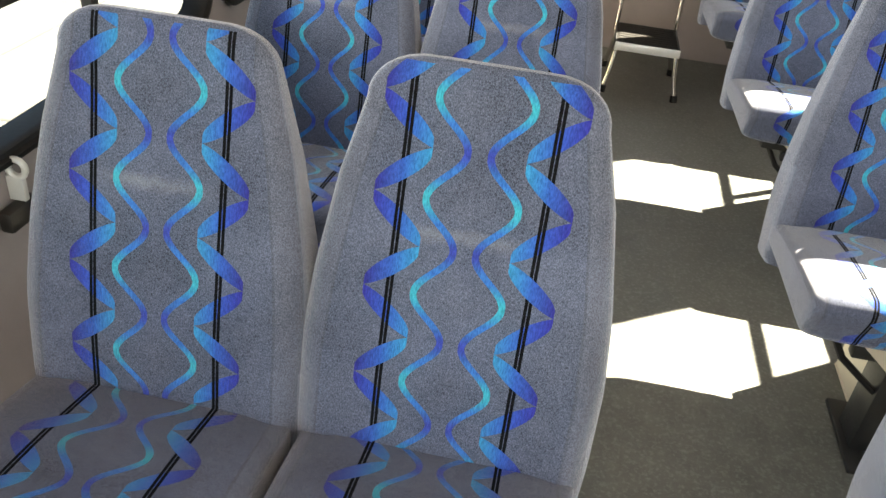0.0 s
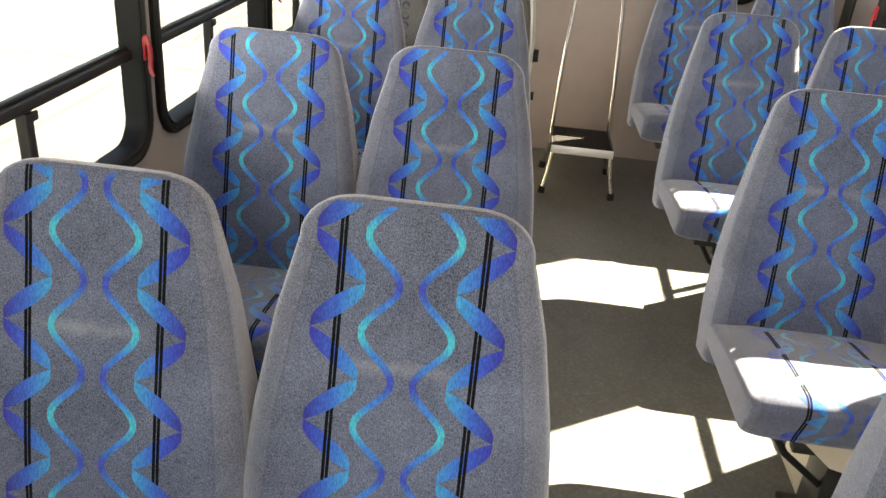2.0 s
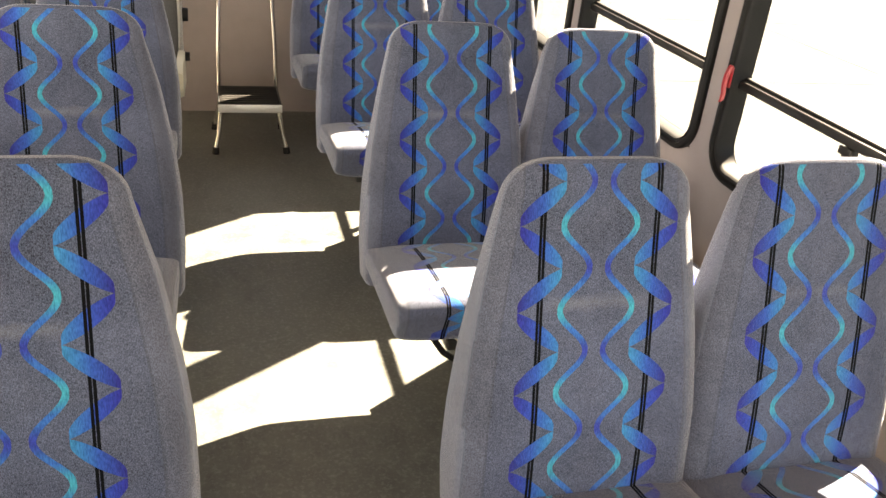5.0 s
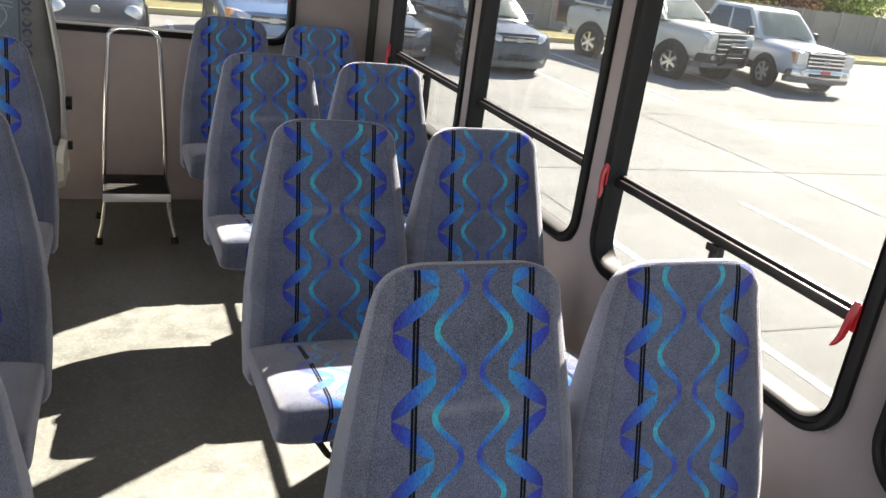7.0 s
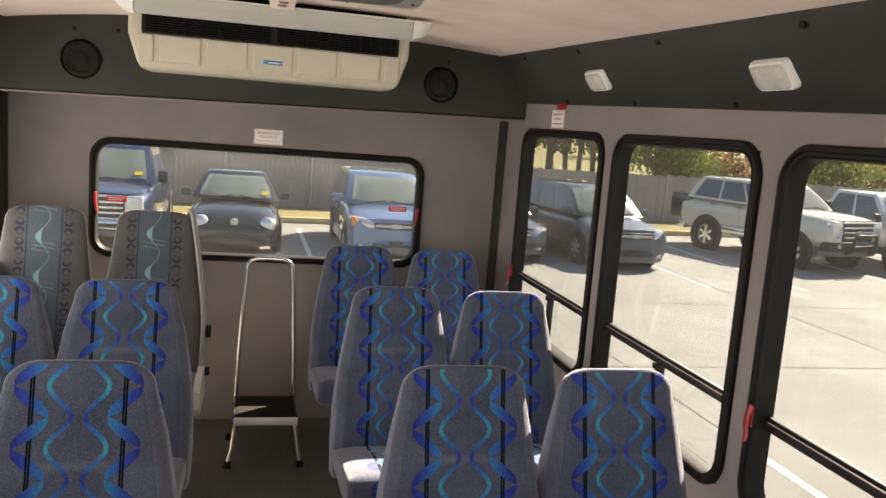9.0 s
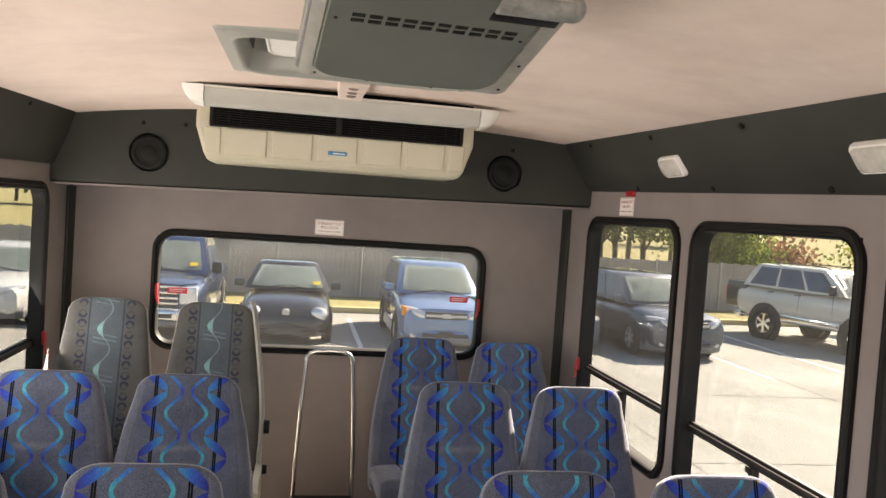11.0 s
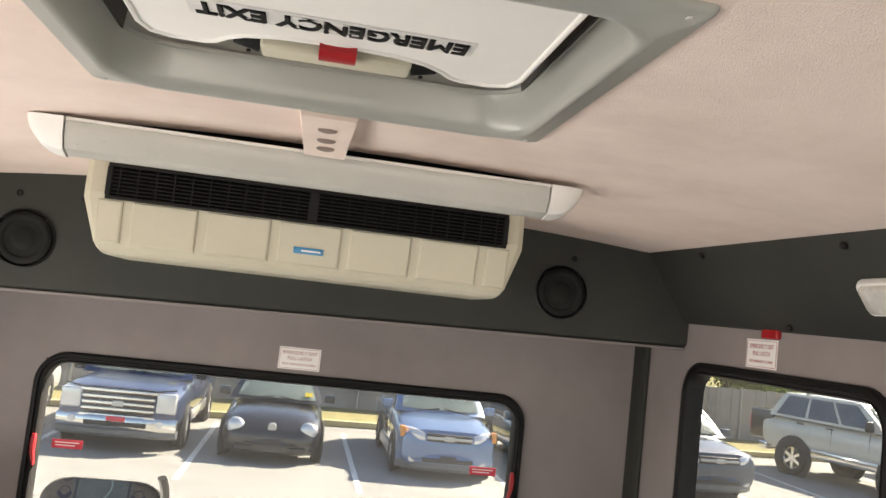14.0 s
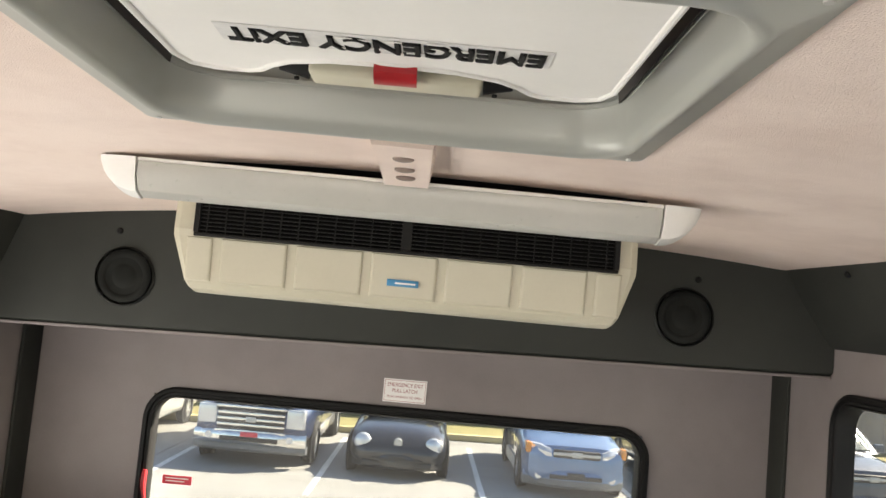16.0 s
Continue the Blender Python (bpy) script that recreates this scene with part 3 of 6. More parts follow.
# ---- windows ----
def window(name, width, height, m, label, rail_z=None, latches="", glass_mat=None):
    """A black-framed window; local x along the wall, y into the room, z up from the middle."""
    w = thing(name, label, "window", m)
    w["kind"] = "structure"
    bm = bmesh.new()
    prof = [(0.0, 0.0), (0.0, 0.012), (0.005, 0.018), (0.015, 0.020), (0.018, 0.011), (0.026, 0.009), (0.029, 0.014), (FRAME_W - 0.003, 0.011), (FRAME_W, 0.004), (FRAME_W, -0.041), (0.02, -0.045)]
    ring_frame(bm, width, height, FRAME_W, prof, 0.10, 8)
    part("window_frame", bm, BLACK_RUBBER, w)
    gw, gh = width - 2 * FRAME_W + 0.01, height - 2 * FRAME_W + 0.01
    bm = bmesh.new()
    pts = rounded_rect(gw, gh, 0.05, 6)
    loft(bm, [[Vector((x, -0.037, z)) for x, z in pts], [Vector((x, -0.041, z)) for x, z in pts]])
    bmesh.ops.recalc_face_normals(bm, faces=bm.faces)
    p = part("pane", bm, glass_mat or GLASS, w)
    p.visible_shadow = False
    if rail_z is not None:
        zr = rail_z
        bm = bmesh.new()
        box(bm, -gw / 2, gw / 2, -0.036, -0.010, zr - 0.015, zr + 0.008, 0.004)
        box(bm, -gw / 2, gw / 2, -0.036, -0.022, zr + 0.0085, zr + 0.016, 0.002)
        part("rail", bm, RAIL_METAL, w, "dark bronze sliding rail")
        bm = bmesh.new()
        box(bm, -0.013, 0.013, -0.036, -0.012, -gh / 2, zr - 0.0155, 0.004)
        box(bm, -0.020, 0.020, -0.012, -0.006, zr - 0.034, zr - 0.0155, 0.002)
        part("mullion", bm, RAIL_METAL, w, "short upright bar below the rail")
    for s in latches:
        sx = {"a": -1, "b": 1}[s]
        x0 = sx * (width / 2 - 0.03)
        zc = rail_z if rail_z is not None else -0.02
        bm = bmesh.new()
        # a curved strap that hooks outwards, on a small block
        box(bm, x0 - 0.007, x0 + 0.007, 0.018, 0.025, zc - 0.012, zc + 0.042, 0.002)
        strap_ = [(0.0, 0.024, 0.046, 0.006), (0.0, 0.029, 0.034, 0.008), (0.0, 0.033, 0.014, 0.008), (-0.002, 0.034, -0.008, 0.008), (-0.006, 0.033, -0.026, 0.007), (-0.010, 0.037, -0.040, 0.005), (-0.012, 0.042, -0.046, 0.002)]
        loft(bm, [[Vector((x0 + sx * ox + a_ * hw_, oy + b_ * 0.0045, zc + oz)) for a_, b_ in ((-1, -0.5), (-0.6, 1), (0.6, 1), (1, -0.5))] for ox, oy, oz, hw_ in strap_])
        bmesh.ops.recalc_face_normals(bm, faces=bm.faces)
        part("latch", bm, RED_PLASTIC, w, "red emergency release latch")
    return w


def wall_window(i, side, a, b, latches):
    sill, head, rail = WIN_Z[side]
    zc = (sill + head) / 2
    m = pose(XR, (a + b) / 2, zc, 0, 0, 90) if side > 0 else pose(XL, (a + b) / 2, zc, 0, 0, -90)
    return window("window_%d" % i, b - a, head - sill, m, "black rubber-framed bus window with a bronze rail" + (" and red latches" if latches else ""), rail - zc, latches)


num = 1
for (a, b), lt in zip(RIGHT_WINDOWS, ("ab", "", "ab", "", "b")):
    wall_window(num, 1, a, b, lt)
    num += 1
for (a, b), lt in zip(LEFT_WINDOWS, ("", "", "ab", "", "ab")):
    wall_window(num, -1, a, b, lt)
    num += 1
a, b, c, d = REAR_WINDOW
window("window_%d" % num, b - a, d - c, pose((a + b) / 2, YR, (c + d) / 2, 0, 0, 180), "wide black-framed rear emergency window with red latches", None, "ab", REAR_GLASS)


# ---- seats ----
BACK_DIR = Vector((0, 0.223, 0.975)).normalized()
BACK_NRM = Vector((0, 0.975, -0.223)).normalized()


def interp(x, pts):
    for (x0, y0), (x1, y1) in zip(pts, pts[1:]):
        if x <= x1:
            t = (x - x0) / (x1 - x0)
            return y0 + (y1 - y0) * max(0.0, min(1.0, t))
    return pts[-1][1]


def section(w, t, e=4.5, n=44, bolster=0.0):
    """Rounded section: (across, from the front face to the back)."""
    pts = []
    for k in range(n):
        a = 2 * math.pi * k / n
        c, s = math.cos(a), math.sin(a)
        x = w * math.copysign(abs(c) ** (2 / e), c)
        y = t / 2 + t / 2 * math.copysign(abs(s) ** (2 / e), s)
        if s < 0:
            y -= bolster * math.exp(-((abs(x) - 0.82 * w) / (0.13 * w + 1e-4)) ** 2)
        pts.append((x, y))
    return pts


def backrest_mesh(cx, height, phase, flare=0.0):
    """Tapered, rounded backrest about x = cx; the front face leans back."""
    bm = bmesh.new()
    uvl = bm.loops.layers.uv.new("UVMap")
    edge = bm.loops.layers.uv.new("Edge")
    widths = [(0, 0.208 + flare * 0.5), (0.12, 0.211 + flare * 0.8), (0.25, 0.207 + flare), (0.36, 0.196 + flare), (0.50, 0.174 + flare * 0.8), (height - 0.055, 0.154), (height, 0.152)]
    thick = [(0, 0.145), (0.15, 0.155), (0.4, 0.105), (height, 0.046)]
    rings, arcs = [], []
    r = 0.062
    stations = [0.0, 0.012] + [0.03 + (height - r - 0.03) * i / 22 for i in range(23)]
    for s in stations:
        k = 0.97 if s == 0 else 1.0
        rings.append((s, interp(s, widths) * k, interp(s, thick) * k, 0.012 * min(1, s / 0.1) * max(0.0, 1 - s / height)))
    for i in range(1, 9):
        a = radians(90 * i / 8)
        s = height - r + r * math.sin(a)
        rings.append((s, interp(height - r, widths) - 0.085 + 0.085 * math.cos(a) ** 0.85, 0.050 * (0.36 + 0.64 * math.cos(a) ** 0.7) if i < 8 else 0.016, 0))
    base = Vector((cx, -0.146, 0.405))
    mesh_rings = []
    for s, w, t, bo in rings:
        off = (0.050 - t) * 0.35 if s > height - r else 0.0
        wave = 0.004 * math.sin(s * 13.0) + 0.010 * math.exp(-((s - 0.2) / 0.12) ** 2) * -1
        mesh_rings.append([base + Vector((x, 0, 0)) + BACK_DIR * s + BACK_NRM * (y + off + (wave if y < t / 2 else 0)) for x, y in section(max(w, 0.02), t, 4.5, 44, bo)])
        arcs.append(s)
    loft(bm, mesh_rings)
    bmesh.ops.recalc_face_normals(bm, faces=bm.faces)
    bm.normal_update()
    for f in bm.faces:
        f.material_index = 0 if f.normal.dot(BACK_NRM) < -0.5 else 1
        for lp in f.loops:
            s = (lp.vert.co - base).dot(BACK_DIR)
            lp[uvl].uv = (lp.vert.co.x - cx, s - phase)
            lp[edge].uv = ((lp.vert.co.x - cx) / interp(s, widths), s / height)
    return bm


def cushion_mesh(cx, wide, phase):
    bm = bmesh.new()
    uvl = bm.loops.layers.uv.new("UVMap")
    edge = bm.loops.layers.uv.new("Edge")
    rings = []
    y0, y1 = -0.49, -0.10
    r = 0.034
    st = []
    for i in range(0, 8):
        a = radians(90 * (1 - i / 7))
        st.append((y0 + r - r * math.sin(a), r * (1 - math.cos(a))))
    st += [(y0 + r + (y1 - y0 - r) * i / 10, 0.0) for i in range(1, 11)]
    for y, drop in st:
        f = (y - y0) / (y1 - y0)
        top = 0.566 - 0.058 * f + 0.010 * math.sin(math.pi * f) - drop
        bot = 0.440 - 0.012 * f + drop * 0.8
        w = wide - drop * 0.35
        h = top - bot
        lead = max(0.0, 1 - f / 0.25)
        rings.append([Vector((cx + x, y + 0.028 * lead * (yy / h) ** 1.3, top - yy)) for x, yy in section(w, h, 5.0, 52, 0.0)])
    loft(bm, rings)
    bmesh.ops.recalc_face_normals(bm, faces=bm.faces)
    bm.normal_update()
    for f in bm.faces:
        f.material_index = 0 if (f.normal.z > 0.45 or f.normal.y < -0.55) else 1
        for lp in f.loops:
            co = lp.vert.co
            lp[edge].uv = ((co.x - cx) / wide * 0.93, 0.2)
            lp[uvl].uv = (co.x - cx, co.y - phase - max(0.0, (0.555 - co.z)) if co.y < -0.465 else co.y - phase)
    return bm


def double_seat(label, side, gap=0.415, tall=0.0, pale=False, phases=(0.6, 0.6)):
    """Two joined bus seats facing the front of the bus. Local x = 0 is the aisle seat's middle; the window seat lies at side * gap."""
    s = thing("double_bus_seat", label, "seat", None, "bus seats")
    mats = [FABRIC_PALE, VELOUR_SUNLIT] if pale else [FABRIC, VELOUR]
    for cx, ph in ((0.0, phases[0]), (side * gap, phases[1])):
        part("backrest", backrest_mesh(cx, 0.666 + tall - (0.0 if side < 0 else 0.008 if cx == 0.0 else 0.013), ph, 0.012 if side < 0 else 0.0), mats, s)
        part("cushion", cushion_mesh(cx, 0.206, ph * 0.7), mats, s)
        bm = bmesh.new()
        box(bm, cx - 0.115, cx + 0.115, -0.37, -0.12, 0.39, 0.436, 0.004)
        part("seat_pan", bm, BLACK_STEEL, s, "black steel seat pan")
    lo, hi = sorted((-side * 0.05, side * (gap + 0.17)))
    bm = bmesh.new()
    for y in (-0.36, -0.17):
        box(bm, lo, hi, y - 0.015, y + 0.015, 0.358, 0.389, 0.004)
    for x in (lo + 0.02, (lo + hi) / 2, hi - 0.02):
        box(bm, x - 0.012, x + 0.012, -0.343, -0.187, 0.360, 0.384, 0.003)
    part("frame", bm, BLACK_STEEL, s, "black steel seat frame")
    xl = side * 0.075
    bm = bmesh.new()
    box(bm, xl - 0.02, xl + 0.02, -0.33, -0.23, FLOOR_Z + 0.012, 0.350, 0.004)
    box(bm, xl - 0.035, xl + 0.035, -0.40, -0.16, FLOOR_Z, FLOOR_Z + 0.014, 0.003)
    part("leg", bm, BLACK_STEEL, s, "black steel pedestal leg")
    bm = bmesh.new()
    box(bm, min(side * 0.097, side * 0.105), max(side * 0.097, side * 0.105), -0.395, 0.0, FLOOR_Z, 0.357, 0.002)
    box(bm, min(side * 0.095, side * 0.135), max(side * 0.095, side * 0.135), -0.395, 0.0, FLOOR_Z, FLOOR_Z + 0.006, 0.001)
    part("side_plate", bm, BEIGE_PANEL, s, "beige painted pedestal plate")
    bm = bmesh.new()
    tube(bm, [(-side * 0.085, -0.35, 0.386), (-side * 0.05, -0.34, 0.33), (side * 0.06, -0.31, 0.23)], 0.008, 8)
    part("brace", bm, BLACK_STEEL, s, "thin black brace")
    bm = bmesh.new()
    loft(bm, [[Vector((side * x, y, z)) for x, z in ((-0.075, 0.436), (0.115, 0.436), (0.115, 0.33), (0.02, 0.355))] for y in (-0.405, -0.396)])
    bmesh.ops.recalc_face_normals(bm, faces=bm.faces)
    part("gusset", bm, BEIGE_PANEL, s, "beige painted gusset plate")
    for ch in list(s.children):
        ch.location.z = -FLOOR_Z
    return s


SEAT_LABEL = "grey velour double bus seat with blue ribbon pattern"
for x, y, side, gap, ph in (
    (0.447, 1.075, 1, 0.40, (0.559, 0.497)), (0.452, 1.965, 1, 0.40, (0.508, 0.516)), (0.447, 2.90, 1, 0.40, (0.574, 0.528)), (0.435, 3.82, 1, 0.40, (0.565, 0.60)),
    (-0.371, 1.075, -1, 0.426, (0.62, 0.575)), (-0.41, 1.955, -1, 0.42, (0.612, 0.497)), (-0.438, 2.845, -1, 0.41, (0.547, 0.61)),
):
    double_seat(SEAT_LABEL, side, gap, 0.0, False, ph).matrix_world = pose(x, y, FLOOR_Z)
fold = double_seat("taller worn grey folding seat with faded teal pattern", -1, 0.43, 0.115, True, (0.6, 0.57))
fold.matrix_world = pose(-0.45, 3.74, FLOOR_Z)
# rounded aisle edge of the folding seat, pale to imitate sun on it
bm = bmesh.new()
edge_pts = [(-0.10, 0.47), (-0.085, 0.62), (-0.06, 0.72), (-0.035, 0.84), (-0.005, 0.98), (0.022, 1.09), (0.036, 1.15), (0.042, 1.175)]
wid = [0.208, 0.217, 0.218, 0.207, 0.187, 0.168, 0.157, 0.146]
loft(bm, [[Vector((w_ - 0.006 + 0.011 * math.cos(t), y + 0.012 + 0.030 * math.sin(t), z - FLOOR_Z)) for t in (2 * math.pi * k / 12 for k in range(12))] for (y, z), w_ in zip(edge_pts, wid)])
bmesh.ops.recalc_face_normals(bm, faces=bm.faces)
part("sunlit_edge", bm, VELOUR_SUNLIT, fold, "rounded side edge, coloured pale as if sunlit")
# cushion side strip whose cream colour replaces sunlight on the upholstery
bm = bmesh.new()
loft(bm, [[Vector((x, y, z - FLOOR_Z)) for x, z in ((0.202, z0), (0.226, z0 + 0.01), (0.226, z1 - 0.01), (0.202, z1))] for y, z0, z1 in ((-0.47, 0.46, 0.54), (-0.42, 0.42, 0.56), (-0.2, 0.40, 0.55), (-0.09, 0.38, 0.53))])
bmesh.ops.recalc_face_normals(bm, faces=bm.faces)
part("sunlit_cushion_side", bm, CREAM, fold, "cushion side, coloured cream as if sunlit")
for y, z, r in ((-0.045, 0.665, 0.030), (-0.09, 0.50, 0.020)):
    bm = bmesh.new()
    cyl(bm, (0.20, y, z - FLOOR_Z), (0.245, y, z - FLOOR_Z), r, r * 0.9, 18)
    part("hinge_knob", bm, BLACK_PLASTIC, fold, "round black hinge knob")


# ---- step stool ----
stool = thing("step_stool", "chrome step stool with tall handle and black tread", "step stool", pose(0.042, 3.82, FLOOR_Z))
bm = bmesh.new()
box(bm, -0.132, 0.132, -0.145, 0.145, 0.262, 0.278, 0.005)
for i in range(9):
    y = -0.12 + 0.03 * i
    box(bm, -0.122, 0.122, y - 0.012, y + 0.012, 0.278, 0.2792)
part("tread", bm, TREAD, stool, "worn brown-black rubber tread")
bm = bmesh.new()
box(bm, -0.139, 0.139, -0.155, -0.1455, 0.248, 0.284, 0.003)
part("tread_rim", bm, ALUMINIUM, stool, "bright metal front rim")
bm = bmesh.new()
box(bm, -0.139, 0.139, 0.1455, 0.153, 0.256, 0.280, 0.002)
box(bm, -0.139, -0.1325, -0.1452, 0.1452, 0.256, 0.279, 0.002)
box(bm, 0.1325, 0.139, -0.1452, 0.1452, 0.256, 0.279, 0.002)
part("tread_frame", bm, BLACK_STEEL, stool, "dark steel frame under the tread")
for sx in (-1, 1):
    for sy in (-1, 1):
        bm = bmesh.new()
        tube(bm, [(sx * 0.128, sy * 0.13, 0.256), (sx * 0.14, sy * 0.15, 0.15), (sx * 0.156, sy * 0.165, FLOOR_Z + 0.02)], 0.0105, 12)
        lg = part("leg", bm, CHROME, stool, "chrome tube leg")
        bm = bmesh.new()
        cyl(bm, (sx * 0.155, sy * 0.164, FLOOR_Z + 0.03), (sx * 0.158, sy * 0.167, FLOOR_Z), 0.015, 0.017, 14)
        part("rubber_foot", bm, BLACK_RUBBER, lg)
bm = bmesh.new()
arc = [(-0.134, 0.165, 0.24), (-0.130, 0.18, 0.45), (-0.118, 0.195, 0.70), (-0.108, 0.205, 0.86)]
for i in range(1, 8):
    a = radians(180 - 180 * i / 8)
    arc.append((0.108 * math.copysign(abs(math.cos(a)) ** 0.6, math.cos(a)), 0.207, 0.86 + 0.075 * math.sin(a) ** 0.6))
arc += [(0.108, 0.205, 0.86), (0.118, 0.195, 0.70), (0.130, 0.18, 0.45), (0.134, 0.165, 0.24)]
tube(bm, arc, 0.0105, 12)
part("handle", bm, CHROME, stool, "tall chrome tube handle")
for ch in list(stool.children):
    ch.location.z = -FLOOR_Z


# ---- air conditioner ----
ac = thing("air_conditioner", "cream plastic ceiling air conditioner with black grille", "air conditioner", pose(0.0, 3.60, 1.745))
bm = bmesh.new()
prof = [(0.278, 0.0), (0.02, 0.0), (-0.010, 0.0015), (-0.037, 0.009), (-0.0475, 0.021), (-0.049, 0.026), (-0.062, 0.13), (-0.065, 0.145), (-0.062, 0.225), (0.278, 0.25)]
rings = []
for x, ins in ((-0.548, 0.03), (-0.545, 0.008), (-0.53, 0.0), (-0.3, 0), (0, 0), (0.3, 0), (0.53, 0.0), (0.545, 0.008), (0.548, 0.03)):
    ring = []
    for y, z in prof:
        low = max(0.0, 1 - z / 0.09)
        xx = x - math.copysign(0.045 * low * (abs(x) / 0.548) ** 6, x)
        ring.append(Vector((xx, y + (ins if y < 0.2 else 0), z + (ins * 0.5 if z < 0.05 else 0))))
    rings.append(ring)
loft(bm, rings)
bmesh.ops.recalc_face_normals(bm, faces=bm.faces)
part("housing", bm, CREAM, ac, smooth=False)
# raised front panels with channels left open between them
grooves = (-0.44, -0.265, -0.088, 0.088, 0.265, 0.44)
for x0, x1 in zip((-0.512,) + grooves, grooves + (0.512,)):
    bm = bmesh.new()
    lo, hi = (x0 + 0.009 if x0 in grooves else x0), (x1 - 0.009 if x1 in grooves else x1)
    rg = []
    for z, out_ in ((0.0265, 0.0), (0.029, 0.0055), (0.032, 0.0068), (0.085, 0.0068), (0.1265, 0.0068), (0.1285, 0.0)):
        y = -0.0488 - (z - 0.026) * 0.125
        k = 0.0 if out_ == 0.0 else 1.0
        rg.append([Vector((lo, y + 0.003, z)), Vector((lo + 0.003 * k, y - out_ * 0.75, z)), Vector((lo + 0.007 * k, y - out_, z)), Vector((hi - 0.007 * k, y - out_, z)), Vector((hi - 0.003 * k, y - out_ * 0.75, z)), Vector((hi, y + 0.003, z))])
    loft(bm, rg)
    bmesh.ops.recalc_face_normals(bm, faces=bm.faces)
    part("front_panel", bm, CREAM, ac, smooth=False)
# solid black slab, painted shade for the hollow behind the slats
bm = bmesh.new()
box(bm, -0.488, 0.493, -0.0705, -0.060, 0.136, 0.212)
part("grille_shade", bm, DARK, ac)
bm = bmesh.new()
box(bm, -0.493, 0.498, -0.080, -0.0706, 0.130, 0.139, 0.002)
box(bm, -0.493, 0.498, -0.080, -0.0706, 0.209, 0.218, 0.002)
for x in (-0.4885, 0.0, 0.4935):
    w = 0.012 if x == 0 else 0.006
    box(bm, x - w, x + w, -0.079, -0.0706, 0.1392, 0.2088)
part("grille_frame", bm, BLACK_PLASTIC, ac, "black grille frame")
for i in range(7):
    bm = bmesh.new()
    z = 0.146 + 0.0092 * i
    box(bm, -0.482, -0.0125, -0.077, -0.0707, z - 0.0012, z + 0.0012)
    box(bm, 0.0125, 0.487, -0.077, -0.0707, z - 0.0012, z + 0.0012)
    part("slat", bm, BLACK_PLASTIC, ac)
bm = bmesh.new()
for i in range(23):
    x = -0.465 + 0.935 * i / 22
    if abs(x) > 0.02:
        box(bm, x - 0.0015, x + 0.0015, -0.075, -0.0707, 0.1392, 0.2088)
part("grille_mesh", bm, BLACK_PLASTIC, ac)["kind"] = "stuff"
bm = bmesh.new()
box(bm, -0.037, 0.037, -0.0655, -0.058, 0.055, 0.071, 0.001, m=Matrix.Translation((0, 0, 0)))
part("badge", bm, BLUE_LABEL, ac, "small blue maker's badge")
bm = bmesh.new()
box(bm, -0.018, 0.03, -0.0662, -0.0656, 0.0605, 0.0645)
part("badge_lettering", bm, WHITE_PLASTIC, ac, "pale unreadable lettering bar")

# ---- tube light ----
lamp = thing("tube_light", "long white ceiling tube light, switched off", "light", pose(0.0, 3.09, 1.906))
bm = bmesh.new()
arcp = [(0.048, 0.056), (0.045, 0.03), (0.03, 0.006), (0.0, -0.003), (-0.03, 0.006), (-0.043, 0.03), (-0.046, 0.05)]
loft(bm, [[Vector((x, y, z)) for y, z in arcp + [(-0.046, 0.056), (0.048, 0.0575)]] for x in (-0.462, 0.0, 0.462)])
bmesh.ops.recalc_face_normals(bm, faces=bm.faces)
part("diffuser", bm, DIFFUSER, lamp, "milky white diffuser")
bm = bmesh.new()
box(bm, -0.465, 0.465, -0.044, 0.044, 0.056, 0.064, 0.003)
part("backing", bm, WHITE_PLASTIC, lamp)
# black filler that draws the shadow gap between lamp and lining
bm = bmesh.new()
box(bm, -0.45, 0.45, 0.02, 0.04, 0.064, 0.094)
part("shadow_strip", bm, DARK, lamp, "black strip in place of the shaded gap under the lining")
for s in (-1, 1):
    bm = bmesh.new()
    rg = []
    for i in range(8):
        q = math.sin(radians(88 * i / 7))
        k = math.cos(radians(88 * i / 7))
        rg.append([Vector((s * (0.465 + 0.072 * q), y * (0.34 + 0.66 * k ** 0.8) * 1.05, 0.064 - (0.064 - z) * (0.10 + 0.90 * k ** 1.25) * 1.04)) for y, z in arcp + [(-0.05, 0.062), (0.05, 0.064)]])
    loft(bm, rg)
    bmesh.ops.recalc_face_normals(bm, faces=bm.faces)
    part("end_cap", bm, WHITE_PLASTIC, lamp, "rounded cream end cap")
    bm = bmesh.new()
    box(bm, s * 0.4645 - 0.002, s * 0.4645 + 0.002, 0.030, 0.0515, 0.028, 0.062)
    part("cap_gap", bm, DARK, lamp, "dark joint beside the end cap")

# strap cover between hatch and tube light
strap = thing("cable_cover", "beige fabric-covered cable strip with three oval holes", "trim", pose(0.010, 2.94, 1.968))
bm = bmesh.new()
loft(bm, [[Vector((x, -0.19 + 0.02, z)) for x, z in ((-0.056, 0.045), (-0.044, 0.004), (0.044, 0.004), (0.056, 0.045))], [Vector((x, 0.03, z)) for x, z in ((-0.050, 0.043), (-0.040, -0.004), (0.040, -0.004), (0.050, 0.043))], [Vector((x, 0.085, z)) for x, z in ((-0.046, 0.04), (-0.038, -0.012), (0.038, -0.012), (0.046, 0.04))]])
bmesh.ops.recalc_face_normals(bm, faces=bm.faces)
part("cover", bm, HEADLINER, strap)
